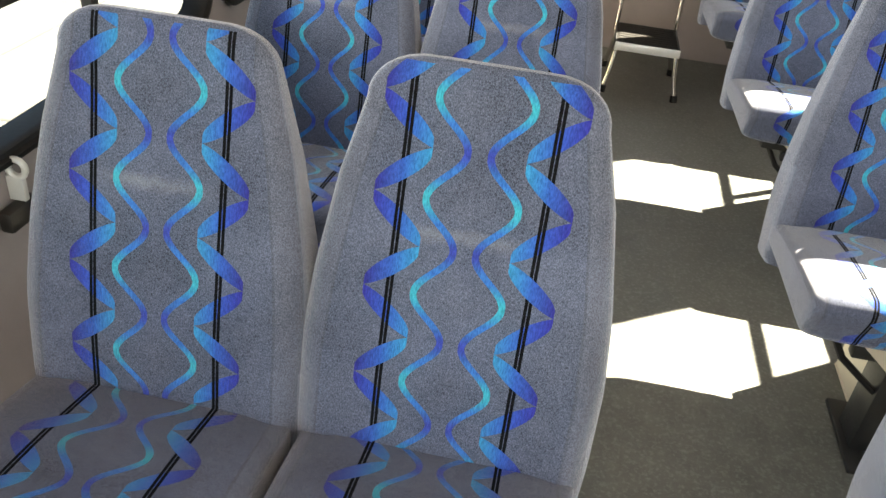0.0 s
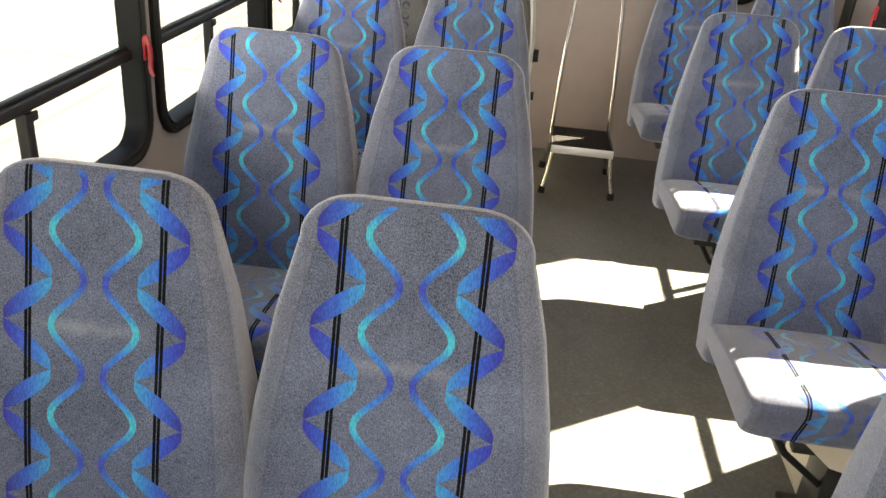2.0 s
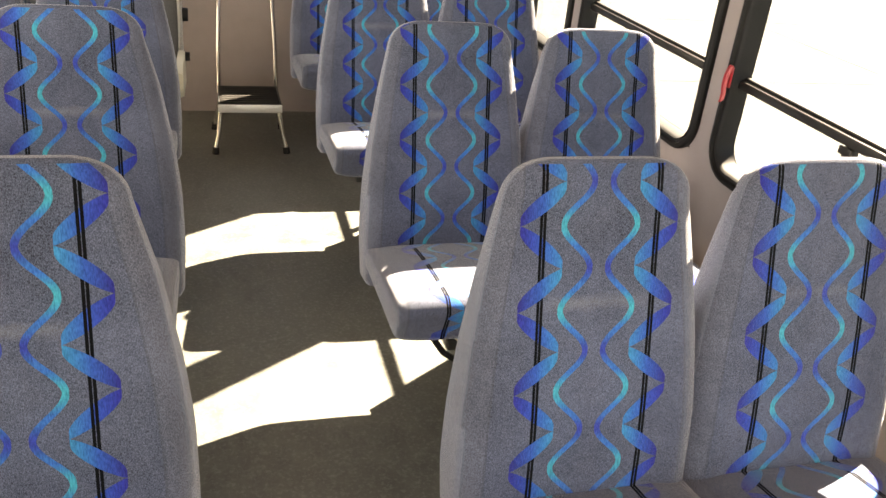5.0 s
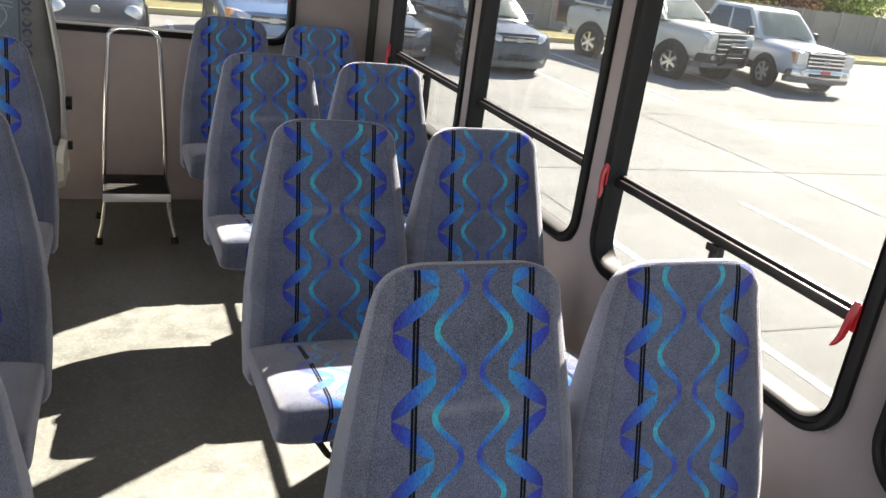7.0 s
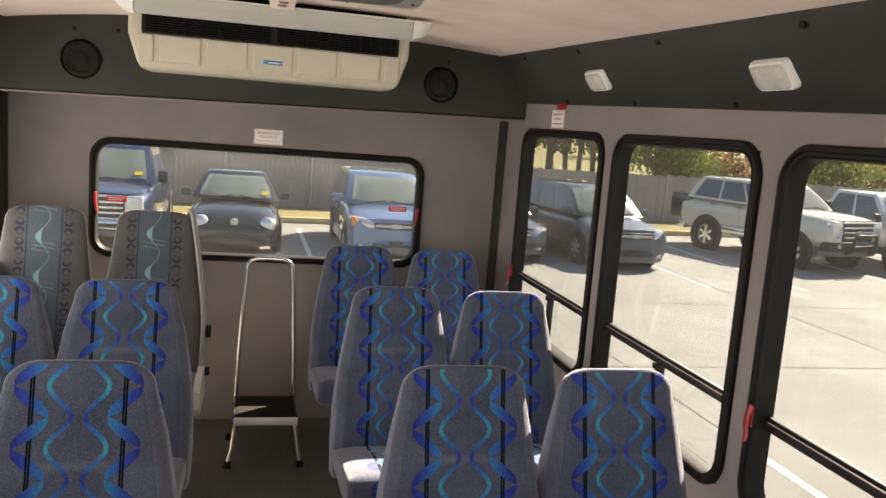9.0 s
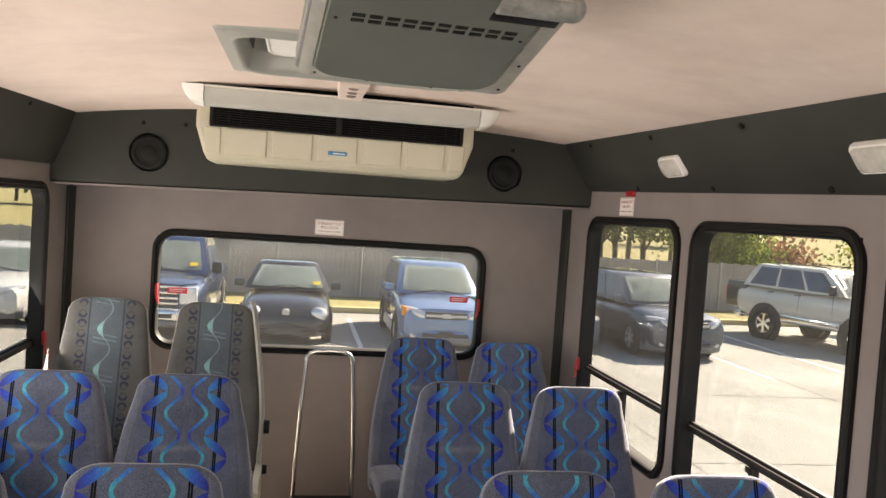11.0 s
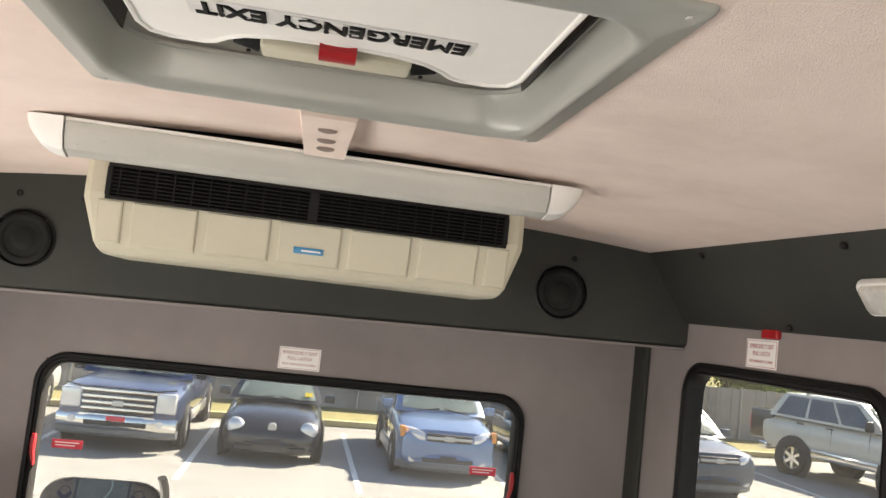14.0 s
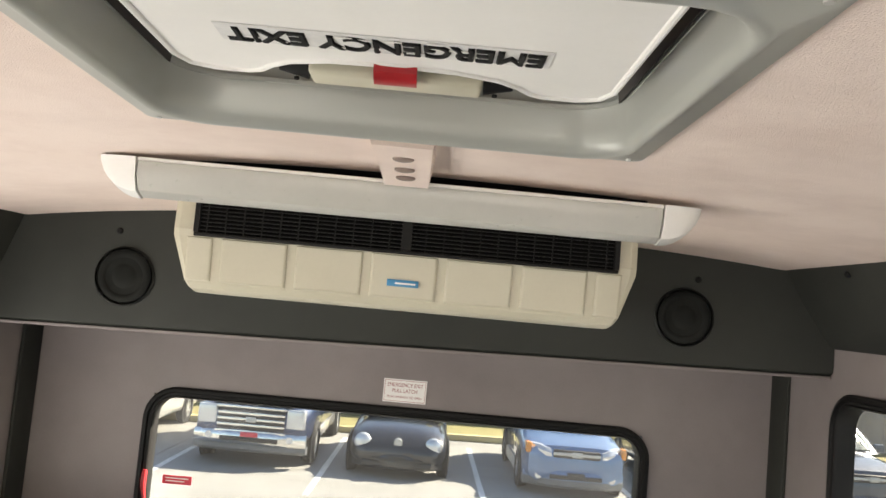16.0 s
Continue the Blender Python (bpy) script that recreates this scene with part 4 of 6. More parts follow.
for y in (-0.10, -0.03, 0.03):
    bm = bmesh.new()
    bmesh.ops.create_uvsphere(bm, u_segments=14, v_segments=8, radius=1.0, matrix=pose(0, y, 0.0 - 0.05 * (y + 0.1)) @ Matrix.Diagonal((0.017, 0.008, 0.005, 1)))
    part("hole_plug", bm, surface("brown_plug", (0.2, 0.15, 0.13), (0.28, 0.22, 0.19), 20, 100, 0.7), strap)

# ---- roof hatch ----
hatch = thing("roof_hatch", "grey roof emergency hatch with white door, sign and red handle", "hatch", pose(0.0, 2.43, 1.98))
bm = bmesh.new()
rings = []
for hw, hd, r, z in ((0.350, 0.308, 0.008, 0.085), (0.349, 0.307, 0.010, 0.004), (0.347, 0.305, 0.012, 0.0), (0.344, 0.302, 0.014, -0.002), (0.322, 0.284, 0.052, -0.005), (0.318, 0.280, 0.064, -0.0085), (0.313, 0.275, 0.072, -0.0105), (0.308, 0.270, 0.076, -0.0095), (0.304, 0.266, 0.078, -0.005), (0.301, 0.262, 0.078, 0.006), (0.299, 0.259, 0.078, 0.022), (0.2965, 0.256, 0.078, 0.044), (0.295, 0.254, 0.078, 0.050), (0.2935, 0.252, 0.078, 0.0505), (0.293, 0.251, 0.078, 0.056), (0.300, 0.258, 0.078, 0.056), (0.300, 0.258, 0.078, 0.088)):
    rings.append([Vector((x, y + 0.02, z)) for x, y in rounded_rect(2 * hw, 2 * hd, r, 6)])
loft(bm, rings + [rings[0]], False, False)
bmesh.ops.remove_doubles(bm, verts=bm.verts, dist=1e-5)
bmesh.ops.recalc_face_normals(bm, faces=bm.faces)
part("trim_ring", bm, GREY_TRIM, hatch, "silver-grey moulded surround")
bm = bmesh.new()
box(bm, -0.30, 0.30, -0.235, 0.275, 0.105, 0.135)
part("hatch_lid", bm, LID_BROWN, hatch, "dark outer lid")
for sx in (-1, 1):
    bm = bmesh.new()
    loft(bm, [[Vector((sx * x, y, z)) for x, z in ((0.2885, 0.104), (0.2905, 0.050), (0.287, 0.048), (0.281, 0.104))] for y in (-0.19, 0.215)])
    bmesh.ops.recalc_face_normals(bm, faces=bm.faces)
    part("seal", bm, LID_BROWN, hatch, "dark rubber seal inside the surround")
bm = bmesh.new()
pts = []
top_pts = [(x + 0.008, y + (0.010 if y > 0 else 0.0)) for x, y in [(0.245, -0.225), (0.245, 0.07), (0.235, 0.10), (0.21, 0.112), (0.17, 0.112), (0.155, 0.105), (0.14, 0.085), (0.115, 0.064), (0.07, 0.049), (0.0, 0.044), (-0.07, 0.049), (-0.115, 0.064), (-0.14, 0.085), (-0.155, 0.105), (-0.17, 0.112), (-0.21, 0.112), (-0.235, 0.10), (-0.245, 0.07), (-0.245, -0.225)]]
loft(bm, [[Vector((x * k, y * k, z)) for x, y in top_pts] for k, z in ((0.985, 0.022), (1.0, 0.027), (1.0, 0.036))])
bmesh.ops.recalc_face_normals(bm, faces=bm.faces)
door = part("hatch_door", bm, WHITE_PLASTIC, hatch, "white inner door panel")
bm = bmesh.new()
tube(bm, [(x, y, 0.0225) for x, y in top_pts], 0.0042, 8)
part("door_rim", bm, WHITE_PLASTIC, door, "raised rounded rim")
bm = bmesh.new()
box(bm, -0.088, 0.107, 0.078, 0.124, 0.012, 0.034, 0.006, 3)
part("lever_bar", bm, CREAM, hatch, "cream flat lever bar")
for s in (-1, 1):
    bm = bmesh.new()
    cyl(bm, (0.0095 + s * 0.098, 0.100, 0.024), (0.0095 + s * 0.132, 0.098, 0.026), 0.013, 0.008, 14)
    box(bm, 0.0095 + s * 0.118 - 0.014, 0.0095 + s * 0.118 + 0.014, 0.086, 0.114, 0.024, 0.045, 0.004)
    cyl(bm, (0.0095 + s * 0.112, 0.098, 0.012), (0.0095 + s * 0.112, 0.098, 0.009), 0.003, None, 8)
    part("lever_end", bm, BLACK_PLASTIC, hatch)
bm = bmesh.new()
loft(bm, [[Vector((x, y, z)) for x, z in ((-0.013, z0), (0.034, z0), (0.034, z0 + 0.008), (-0.013, z0 + 0.008))] for y, z0 in ((0.052, 0.013), (0.058, 0.009), (0.073, 0.005), (0.079, 0.006))])
bmesh.ops.recalc_face_normals(bm, faces=bm.faces)
part("red_handle", bm, RED_PLASTIC, hatch, "red release handle")
for sx in (-1, 1):
    for sy in (-1, 1):
        bm = bmesh.new()
        cyl(bm, (sx * 0.326, 0.02 + sy * 0.287, 0.0), (sx * 0.326, 0.02 + sy * 0.287, -0.005), 0.006, 0.004, 10)
        part("screw", bm, SILVER, hatch)


def lettering(name, text, size, m, mat, parent, label="", depth=0.0006, bold=0.0):
    cu = bpy.data.curves.new(name, "FONT")
    cu.bevel_depth, cu.bevel_resolution = bold, 0
    cu.body, cu.size, cu.extrude, cu.align_x, cu.align_y = text, size, depth, "CENTER", "CENTER"
    tmp = bpy.data.objects.new(name, cu)
    me = bpy.data.meshes.new_from_object(tmp)
    bpy.data.objects.remove(tmp)
    me.materials.append(mat)
    ob = new(name, me)
    ob.parent = parent
    ob.matrix_local = m
    if label:
        ob["label"] = label
    return ob


STICKER_BLACK = surface("black_print", (0.004, 0.004, 0.004), (0.012, 0.012, 0.012), 30, 200, 0.6, bump=0, spec=0.15)
STICKER_RED = surface("red_print", (0.26, 0.02, 0.02), (0.34, 0.035, 0.035), 30, 200, 0.5, bump=0)
STICKER_BRIGHT_RED = surface("bright_red_print", (0.55, 0.02, 0.05), (0.68, 0.05, 0.08), 30, 200, 0.5, bump=0)
STICKER_WHITE = surface("white_sticker", (0.78, 0.76, 0.74), (0.88, 0.86, 0.84), 12, 200, 0.5, bump=0.05)
STICKER_SILVER = surface("torn_silver_sticker", (0.56, 0.56, 0.545), (0.78, 0.77, 0.75), 60, 200, 0.4, bump=0.1)
bm = bmesh.new()
box(bm, -0.165, 0.17, -0.035, 0.013, 0.0205, 0.0218)
part("sign_sticker", bm, STICKER_SILVER, hatch, "worn silver sticker")
lettering("sign_lettering", "EMERGENCY EXIT", 0.050, pose(0.004, -0.011, 0.0203, 180, 0, 180) @ Matrix.Diagonal((0.80, 1, 1, 1)), STICKER_BLACK, hatch, "bold black worn lettering", 0.0002, 0.0019)
torn = random.Random(12)
for i in range(16):
    x = torn.uniform(-0.155, 0.16)
    y = -0.011 + torn.choice((-1, 1)) * torn.uniform(0.006, 0.02)
    bm = bmesh.new()
    pts = []
    for k in range(7):
        a = 2 * math.pi * k / 7
        q = torn.uniform(0.45, 1.0)
        pts.append((x + 0.014 * q * math.cos(a), y + 0.0032 * q * math.sin(a)))
    loft(bm, [[Vector((px, py, 0.0196)) for px, py in pts], [Vector((px, py, 0.0190)) for px, py in pts]])
    bmesh.ops.recalc_face_normals(bm, faces=bm.faces)
    part("torn_patch", bm, WHITE_PLASTIC, hatch, "torn bright flake of the sign")

# ---- ceiling monitor ----
tv = thing("ceiling_monitor", "grey flip-down ceiling monitor seen from its vented back", "monitor", pose(0.036, 1.725, 1.832, -14, 0, 4.0))
bm = bmesh.new()
def bowed(w, h, r, b, cy):
    """A rounded panel outline whose lower edge bows outwards."""
    pts_ = []
    base_ = rounded_rect(w, h, r, 8)
    edge_ = [(base_[8][0] + (base_[9][0] - base_[8][0]) * i / 13, h / 2) for i in range(1, 13)]
    for x, y in base_[:9] + edge_ + base_[9:]:
        if y > 0:
            y += b * (1 - (2 * x / w) ** 2) * (2 * y / h) ** 4
        pts_.append((x, y + cy))
    return pts_


loft(bm, [[Vector((x * k, y * k, z)) for x, y in bowed(0.322, 0.330, 0.035, 0.014, -0.162)] for k, z in ((0.985, 0.0), (1.0, 0.004), (1.0, 0.03))])
bmesh.ops.recalc_face_normals(bm, faces=bm.faces)
part("back_shell", bm, TV_GREY, tv, "grey painted back shell")
bm = bmesh.new()
rings = [[Vector((x + dy * 0.45, y - 0.166 + dy, z)) for x, y in rounded_rect(2 * hw, 2 * hd, r, 6)] for hw, hd, z, r, dy in ((0.163, 0.164, 0.010, 0.03, 0.006), (0.166, 0.166, 0.006, 0.03, 0.006), (0.190, 0.186, 0.010, 0.02, 0.019), (0.193, 0.189, 0.012, 0.02, 0.021))]
loft(bm, rings, False, False)
bmesh.ops.solidify(bm, geom=list(bm.faces), thickness=0.003)
bmesh.ops.recalc_face_normals(bm, faces=bm.faces)
part("bezel", bm, BEZEL, tv, "pale grey sloping bezel, scuffed")
bm = bmesh.new()
loft(bm, [[Vector((x * k + 0.009, y * k - 0.148, z)) for x, y in rounded_rect(0.396, 0.382, 0.02, 6)] for k, z in ((0.985, 0.0185), (1.0, 0.021), (1.0, 0.05), (0.96, 0.06))])
bmesh.ops.recalc_face_normals(bm, faces=bm.faces)
part("screen_case", bm, CASE_GREY, tv, "worn dark grey screen case")
for row in range(2):
    bm = bmesh.new()
    for g in range(10):
        for k in range(7):
            x = -0.122 + 0.0266 * g + 0.0029 * k
            y = -0.214 - 0.017 * row
            box(bm, x - 0.0009, x + 0.0009, y - 0.0055, y + 0.0055, -0.0006, 0.002)
    part("vent_grille", bm, DARK, tv, "row of black vent slots")["kind"] = "stuff"
for x, y in ((-0.146, -0.214), (0.150, -0.208)):
    bm = bmesh.new()
    cyl(bm, (x, y, 0.002), (x, y, -0.0015), 0.004, 0.003, 10)
    part("screw", bm, BLACK_STEEL, tv)
bm = bmesh.new()
box(bm, -0.11, 0.11, -0.33, -0.16, 0.0605, 0.14, 0.008)
part("mount", bm, SILVER, tv, "silver ceiling mount")
bm = bmesh.new()
box(bm, 0.078, 0.186, -0.292, -0.266, -0.002, 0.012, 0.003)
part("cable_slot", bm, BLACK_PLASTIC, tv, "dark recess beside the hinge")
bm = bmesh.new()
cyl(bm, (0.080, -0.312, 0.010), (0.196, -0.312, 0.010), 0.021, None, 20)
bmesh.ops.create_uvsphere(bm, u_segments=16, v_segments=10, radius=0.021, matrix=Matrix.Translation((0.196, -0.312, 0.010)))
part("hinge_bar", bm, CASE_GREY, tv, "rounded grey hinge bar")
for x, y in ((0.186, -0.262), (0.186, -0.10), (0.184, 0.010), (-0.155, 0.018), (-0.06, 0.030), (0.06, 0.032)):
    bm = bmesh.new()
    cyl(bm, (x, y, 0.012), (x, y, 0.0065), 0.0035, 0.003, 10)
    part("screw", bm, BLACK_STEEL, tv)

# ---- speakers ----
def speaker(x, z):
    s = thing("speaker", "round black speaker set into the charcoal fascia", "speaker", pose(x, FASCIA_Y - 0.001, z, 90, 0, 0), "rear speakers")
    bm = bmesh.new()
    prof = [(0.082, 0.0), (0.082, 0.004), (0.078, 0.008), (0.074, 0.008), (0.072, 0.004)]
    loft(bm, [[Vector((r * math.cos(t), r * math.sin(t), h)) for t in (2 * math.pi * k / 40 for k in range(40))] for r, h in prof], False, False)
    bmesh.ops.solidify(bm, geom=list(bm.faces), thickness=0.002)
    part("rim", bm, SPEAKER_RIM, s)
    bm = bmesh.new()
    prof = [(0.072, 0.004), (0.066, 0.010), (0.060, 0.011), (0.054, 0.008), (0.050, 0.003), (0.034, 0.004), (0.028, 0.009), (0.014, 0.012), (0.004, 0.0125)]
    loft(bm, [[Vector((r * math.cos(t), r * math.sin(t), h)) for t in (2 * math.pi * k / 40 for k in range(40))] for r, h in prof], True, True)
    bmesh.ops.recalc_face_normals(bm, faces=bm.faces)
    part("grille", bm, SPEAKER_BLACK, s, "fine black grille")
    for k in range(4):
        a = radians(45 + 90 * k)
        bm = bmesh.new()
        cyl(bm, (0.076 * math.cos(a), 0.076 * math.sin(a), 0.008), (0.076 * math.cos(a), 0.076 * math.sin(a), 0.0095), 0.004, 0.003, 8)
        part("screw", bm, BLACK_STEEL, s)
    return s


speaker(-0.772, 1.772)
speaker(0.766, 1.798)


# ---- cove lamps, buttons ----
def on_cove(side, y, f):
    """A pose on the cove panel: local z points into the room, x along the bus; f runs from its foot to its top."""
    (fx, fz), (tx, tz) = cove_line(side, y)
    up = Vector((tx - fx, 0, tz - fz)).normalized()
    nrm = Vector((-side * up.z, 0, side * up.x))
    ax = Vector((0, 1, 0))
    m = Matrix((ax, nrm.cross(ax), nrm)).transposed().to_4x4()
    m.translation = Vector((fx + (tx - fx) * f, y, fz + (tz - fz) * f)) + nrm * 0.003
    return m


def cove_lamp():
    s = thing("cove_lamp", "square white courtesy lamp with clear lens on the cove", "light", None, "cove lamps")
    bm = bmesh.new()
    loft(bm, [[Vector((x * k, y * k, z)) for x, y in rounded_rect(0.150, 0.078, 0.016, 5)] for k, z in ((1.0, 0.0), (1.0, 0.008), (0.93, 0.016))])
    bmesh.ops.recalc_face_normals(bm, faces=bm.faces)
    part("base", bm, WHITE_PLASTIC, s)
    bm = bmesh.new()
    loft(bm, [[Vector((x * k, y * k, z)) for x, y in rounded_rect(0.126, 0.062, 0.014, 5)] for k, z in ((1.0, 0.0161), (0.97, 0.022), (0.85, 0.027), (0.5, 0.029))])
    bmesh.ops.recalc_face_normals(bm, faces=bm.faces)
    part("lens", bm, LENS, s, "clear ribbed lens")
    return s


cl = cove_lamp()
cl.matrix_world = on_cove(1, 2.885, 0.44)
copy_thing(cl, on_cove(1, 1.868, 0.43))
copy_thing(cl, on_cove(1, 0.83, 0.42))
for y in (2.90, 1.85, 0.83):
    copy_thing(cl, on_cove(-1, y, 0.42))


def button(m):
    s = thing("trim_button", "small black trim button on the charcoal panel", "fastener", m, "trim buttons")
    bm = bmesh.new()
    loft(bm, [[Vector((r * math.cos(t), r * math.sin(t), z)) for t in (2 * math.pi * k / 12 for k in range(12))] for r, z in ((0.009, 0.0), (0.009, 0.003), (0.006, 0.006))])
    bmesh.ops.recalc_face_normals(bm, faces=bm.faces)
    part("cap", bm, BLACK_PLASTIC, s)
    return s


btn = button(on_cove(1, 3.55, 0.92))
for side, y, f in ((1, 2.95, 0.92), (1, 2.35, 0.92), (1, 1.7, 0.92), (1, 3.3, 0.05), (1, 2.7, 0.05), (1, 2.1, 0.05), (1, 1.5, 0.05), (-1, 3.3, 0.92), (-1, 2.6, 0.92)):
    copy_thing(btn, on_cove(side, y, f))
for x, z in ((0.80, 1.905), (-0.80, 1.895), (-0.63, 1.90)):
    copy_thing(btn, pose(x, FASCIA_Y, z, 90, 0, 0))


# ---- stickers ----
def sticker(m, w, h):
    s = thing("exit_sticker", "white sticker with red emergency exit wording", "sign", m, "exit stickers")
    bm = bmesh.new()
    box(bm, -w / 2, w / 2, -0.0006, 0.0006, -h / 2, h / 2)
    part("sheet", bm, STICKER_WHITE, s)
    bm = bmesh.new()
    e = 0.0035
    for x0, x1, z0, z1 in ((-w / 2 + e, w / 2 - e, h / 2 - e - 0.001, h / 2 - e), (-w / 2 + e, w / 2 - e, -h / 2 + e, -h / 2 + e + 0.001), (-w / 2 + e, -w / 2 + e + 0.001, -h / 2 + e + 0.0011, h / 2 - e - 0.0011), (w / 2 - e - 0.001, w / 2 - e, -h / 2 + e + 0.0011, h / 2 - e - 0.0011)):
        box(bm, x0, x1, -0.0013, -0.0006, z0, z1)
    part("border", bm, STICKER_RED, s)
    up = pose(0, -0.0007, 0, 90, 0, 0)
    for txt, sz, z, sq in (("EMERGENCY EXIT", 0.0165, h * 0.25, 0.86), ("PULL LATCH", 0.0165, 0.0, 0.86), ("PUSH WINDOW TO OPEN", 0.010, -h * 0.27, 0.92)):
        lettering("sticker_lettering", txt, sz, Matrix.Translation((0, 0, z)) @ up @ Matrix.Diagonal((sq, 1, 1, 1)), STICKER_RED, s, "", 0.0003)
    return s


sticker(pose(0.012, YR - 0.001, 1.495), 0.137, 0.073)
sticker(pose(XR - 0.001, 3.455, 1.679, 0, 0, -90), 0.147, 0.075)
sticker(pose(XR - 0.001, 1.437, 1.655, 0, 0, -90), 0.147, 0.075)


def glass_sticker(m):
    s = thing("window_sticker", "small red sticker with pale print on the rear window glass", "sign", m, "window stickers")
    bm = bmesh.new()
    box(bm, -0.046, 0.046, -0.0006, 0.0006, -0.0135, 0.0135)
    sheet = part("sheet", bm, STICKER_BRIGHT_RED, s)
    for z, w0, w1 in ((0.005, -0.038, 0.036), (-0.004, -0.036, 0.024)):
        bm = bmesh.new()
        box(bm, w0, w1, -0.0013, -0.0006, z - 0.0016, z + 0.0016)
        part("print_bar", bm, STICKER_WHITE, sheet, "pale bar of unreadable print")
    return s


glass_sticker(pose(-0.684, YR + 0.0345, 1.150))
glass_sticker(pose(0.680, YR + 0.0345, 1.172))


def marker(m):
    s = thing("marker_lamp", "small red marker lens above the window", "light", m, "marker lamps")
    bm = bmesh.new()
    box(bm, -0.035, 0.035, -0.016, 0.0, -0.012, 0.012, 0.004, 3)
    part("lens", bm, RED_PLASTIC, s)
    return s


marker(pose(XR, 3.405, 1.731, 0, 0, -90))
marker(pose(XR, 1.445, 1.703, 0, 0, -90))


# ---- belt anchor on the side wall ----
anchor = thing("belt_anchor", "small metal belt anchor eye on the side wall", "bracket", pose(XL, 1.19, 0.715))
bm = bmesh.new()
tube(bm, [(0.02 + 0.016 * math.cos(t) , 0.0, 0.0 + 0.016 * math.sin(t)) for t in (2 * math.pi * k / 18 for k in range(18))], 0.006, 8, True)
box(bm, 0.0, 0.03, -0.006, 0.006, -0.06, -0.014, 0.002)
part("eye", bm, SILVER, anchor)
bm = bmesh.new()
box(bm, 0.004, 0.03, -0.05, 0.03, -0.10, -0.061, 0.006)
part("clasp", bm, RAIL_METAL, anchor, "dark bronze clasp")


# ---- outside ----
GROUND = -1.15


def concrete_material():
    n = Nodes("pale_concrete")
    v = n.place()
    big = n.ramp(n.noise(0.25, 5, 0.6, v), 0.3, 0.7)
    streak = n.ramp(n.noise(0.5, 6, 0.7, v, (0.35, 1.6, 1.0)), 0.42, 0.72)
    fine = n.noise(40, 3, 0.6, v)
    f = n.m("ADD", n.m("MULTIPLY", big, 0.5), n.m("MULTIPLY", fine, 0.5))
    col = n.mix(f, rgb(0.225, 0.221, 0.205), rgb(0.335, 0.329, 0.308))
    col = n.mix(n.m("MULTIPLY", streak, 0.5), col, rgb(0.175, 0.163, 0.138))
    pale = n.ramp(n.noise(0.33, 5, 0.65, v, (1.3, 0.6, 1.0)), 0.5, 0.68)
    col = n.mix(n.m("MULTIPLY", pale, 0.5), col, rgb(0.40, 0.395, 0.38))
    spill = n.ramp(n.noise(0.9, 5, 0.7, v, (0.5, 1.4, 1.0)), 0.6, 0.75)
    col = n.mix(n.m("MULTIPLY", spill, 0.4), col, rgb(0.14, 0.125, 0.10))
    n.set(Base_Color=col, Roughness=0.85)
    n.bump(fine, 0.3, 0.01)
    return n.mat


CONCRETE = concrete_material()
bm = bmesh.new()
s = 900
gv = [bm.verts.new((x, y, GROUND)) for x, y in ((-s, -s), (s, -s), (s, s), (-s, s))]
bm.faces.new(gv)
structure("ground", bm, CONCRETE, "pale sunlit concrete car park", "ground", False)
PAINT = surface("white_road_paint", (0.6, 0.6, 0.58), (0.78, 0.78, 0.76), 3, 40, 0.8, bump=0.1, world_space=True)
JOINT = surface("dark_joint", (0.14, 0.135, 0.12), (0.2, 0.19, 0.17), 3, 40, 0.9, bump=0.1, world_space=True)


def flat(name, x0, x1, y0, y1, mat, label, category, h=0.004):
    bm = bmesh.new()
    box(bm, x0, x1, y0, y1, GROUND, GROUND + h)
    return structure(name, bm, mat, label, category, False)


for i, x in enumerate((-6.9, -4.25, -1.6, 1.2, 3.95, 9.0, 11.2, 14.5)):
    flat("road_line_%d" % (i + 1), x - 0.05, x + 0.05, 14.6, 20.6, PAINT, "white painted parking bay line on concrete", "road marking")
for i, (x, y0, y1) in enumerate(((4.6, -3.0, 7.1), (7.25, -2.0, 7.8))):
    flat("road_line_%d" % (i + 9), x - 0.05, x + 0.05, y0, y1, PAINT, "white painted parking bay line on concrete", "road marking")
for i, y in enumerate((4.6, 9.2, 13.0)):
    flat("road_joint_%d" % (i + 1), -30, 40, y - 0.012, y + 0.012, JOINT, "dark expansion joint in the concrete", "road joint", 0.003)
for i, x in enumerate((-4.6, 4.6, 9.1)):
    flat("road_joint_%d" % (i + 4), x - 0.012, x + 0.012, -20, 19.8, JOINT, "dark expansion joint in the concrete", "road joint", 0.0035)

# ---- vehicles ----
TYRE = surface("tyre_rubber", (0.012, 0.012, 0.012), (0.03, 0.03, 0.03), 8, 60, 0.85, bump=0.2)
CAR_GLASS = surface("dark_car_glass", (0.035, 0.05, 0.075), (0.09, 0.115, 0.15), 1.5, 20, 0.10, bump=0, spec=0.9)
# pale grey-green base colour stands in for the sky's reflection
SCREEN_GLASS = surface("painted_reflection_windscreen", (0.24, 0.30, 0.28), (0.40, 0.46, 0.43), 1.5, 20, 0.10, bump=0, spec=0.9)
VALANCE = surface("grey_lower_bumper", (0.10, 0.105, 0.11), (0.17, 0.175, 0.18), 6, 60, 0.5, bump=0.1)
CAR_TRIM = surface("black_car_trim", (0.012, 0.012, 0.013), (0.03, 0.03, 0.03), 6, 60, 0.5, bump=0.1)
HEADLIGHT = surface("headlight_glass", (0.55, 0.57, 0.6), (0.8, 0.8, 0.8), 14, 60, 0.12, metallic=0.5, bump=0.1)
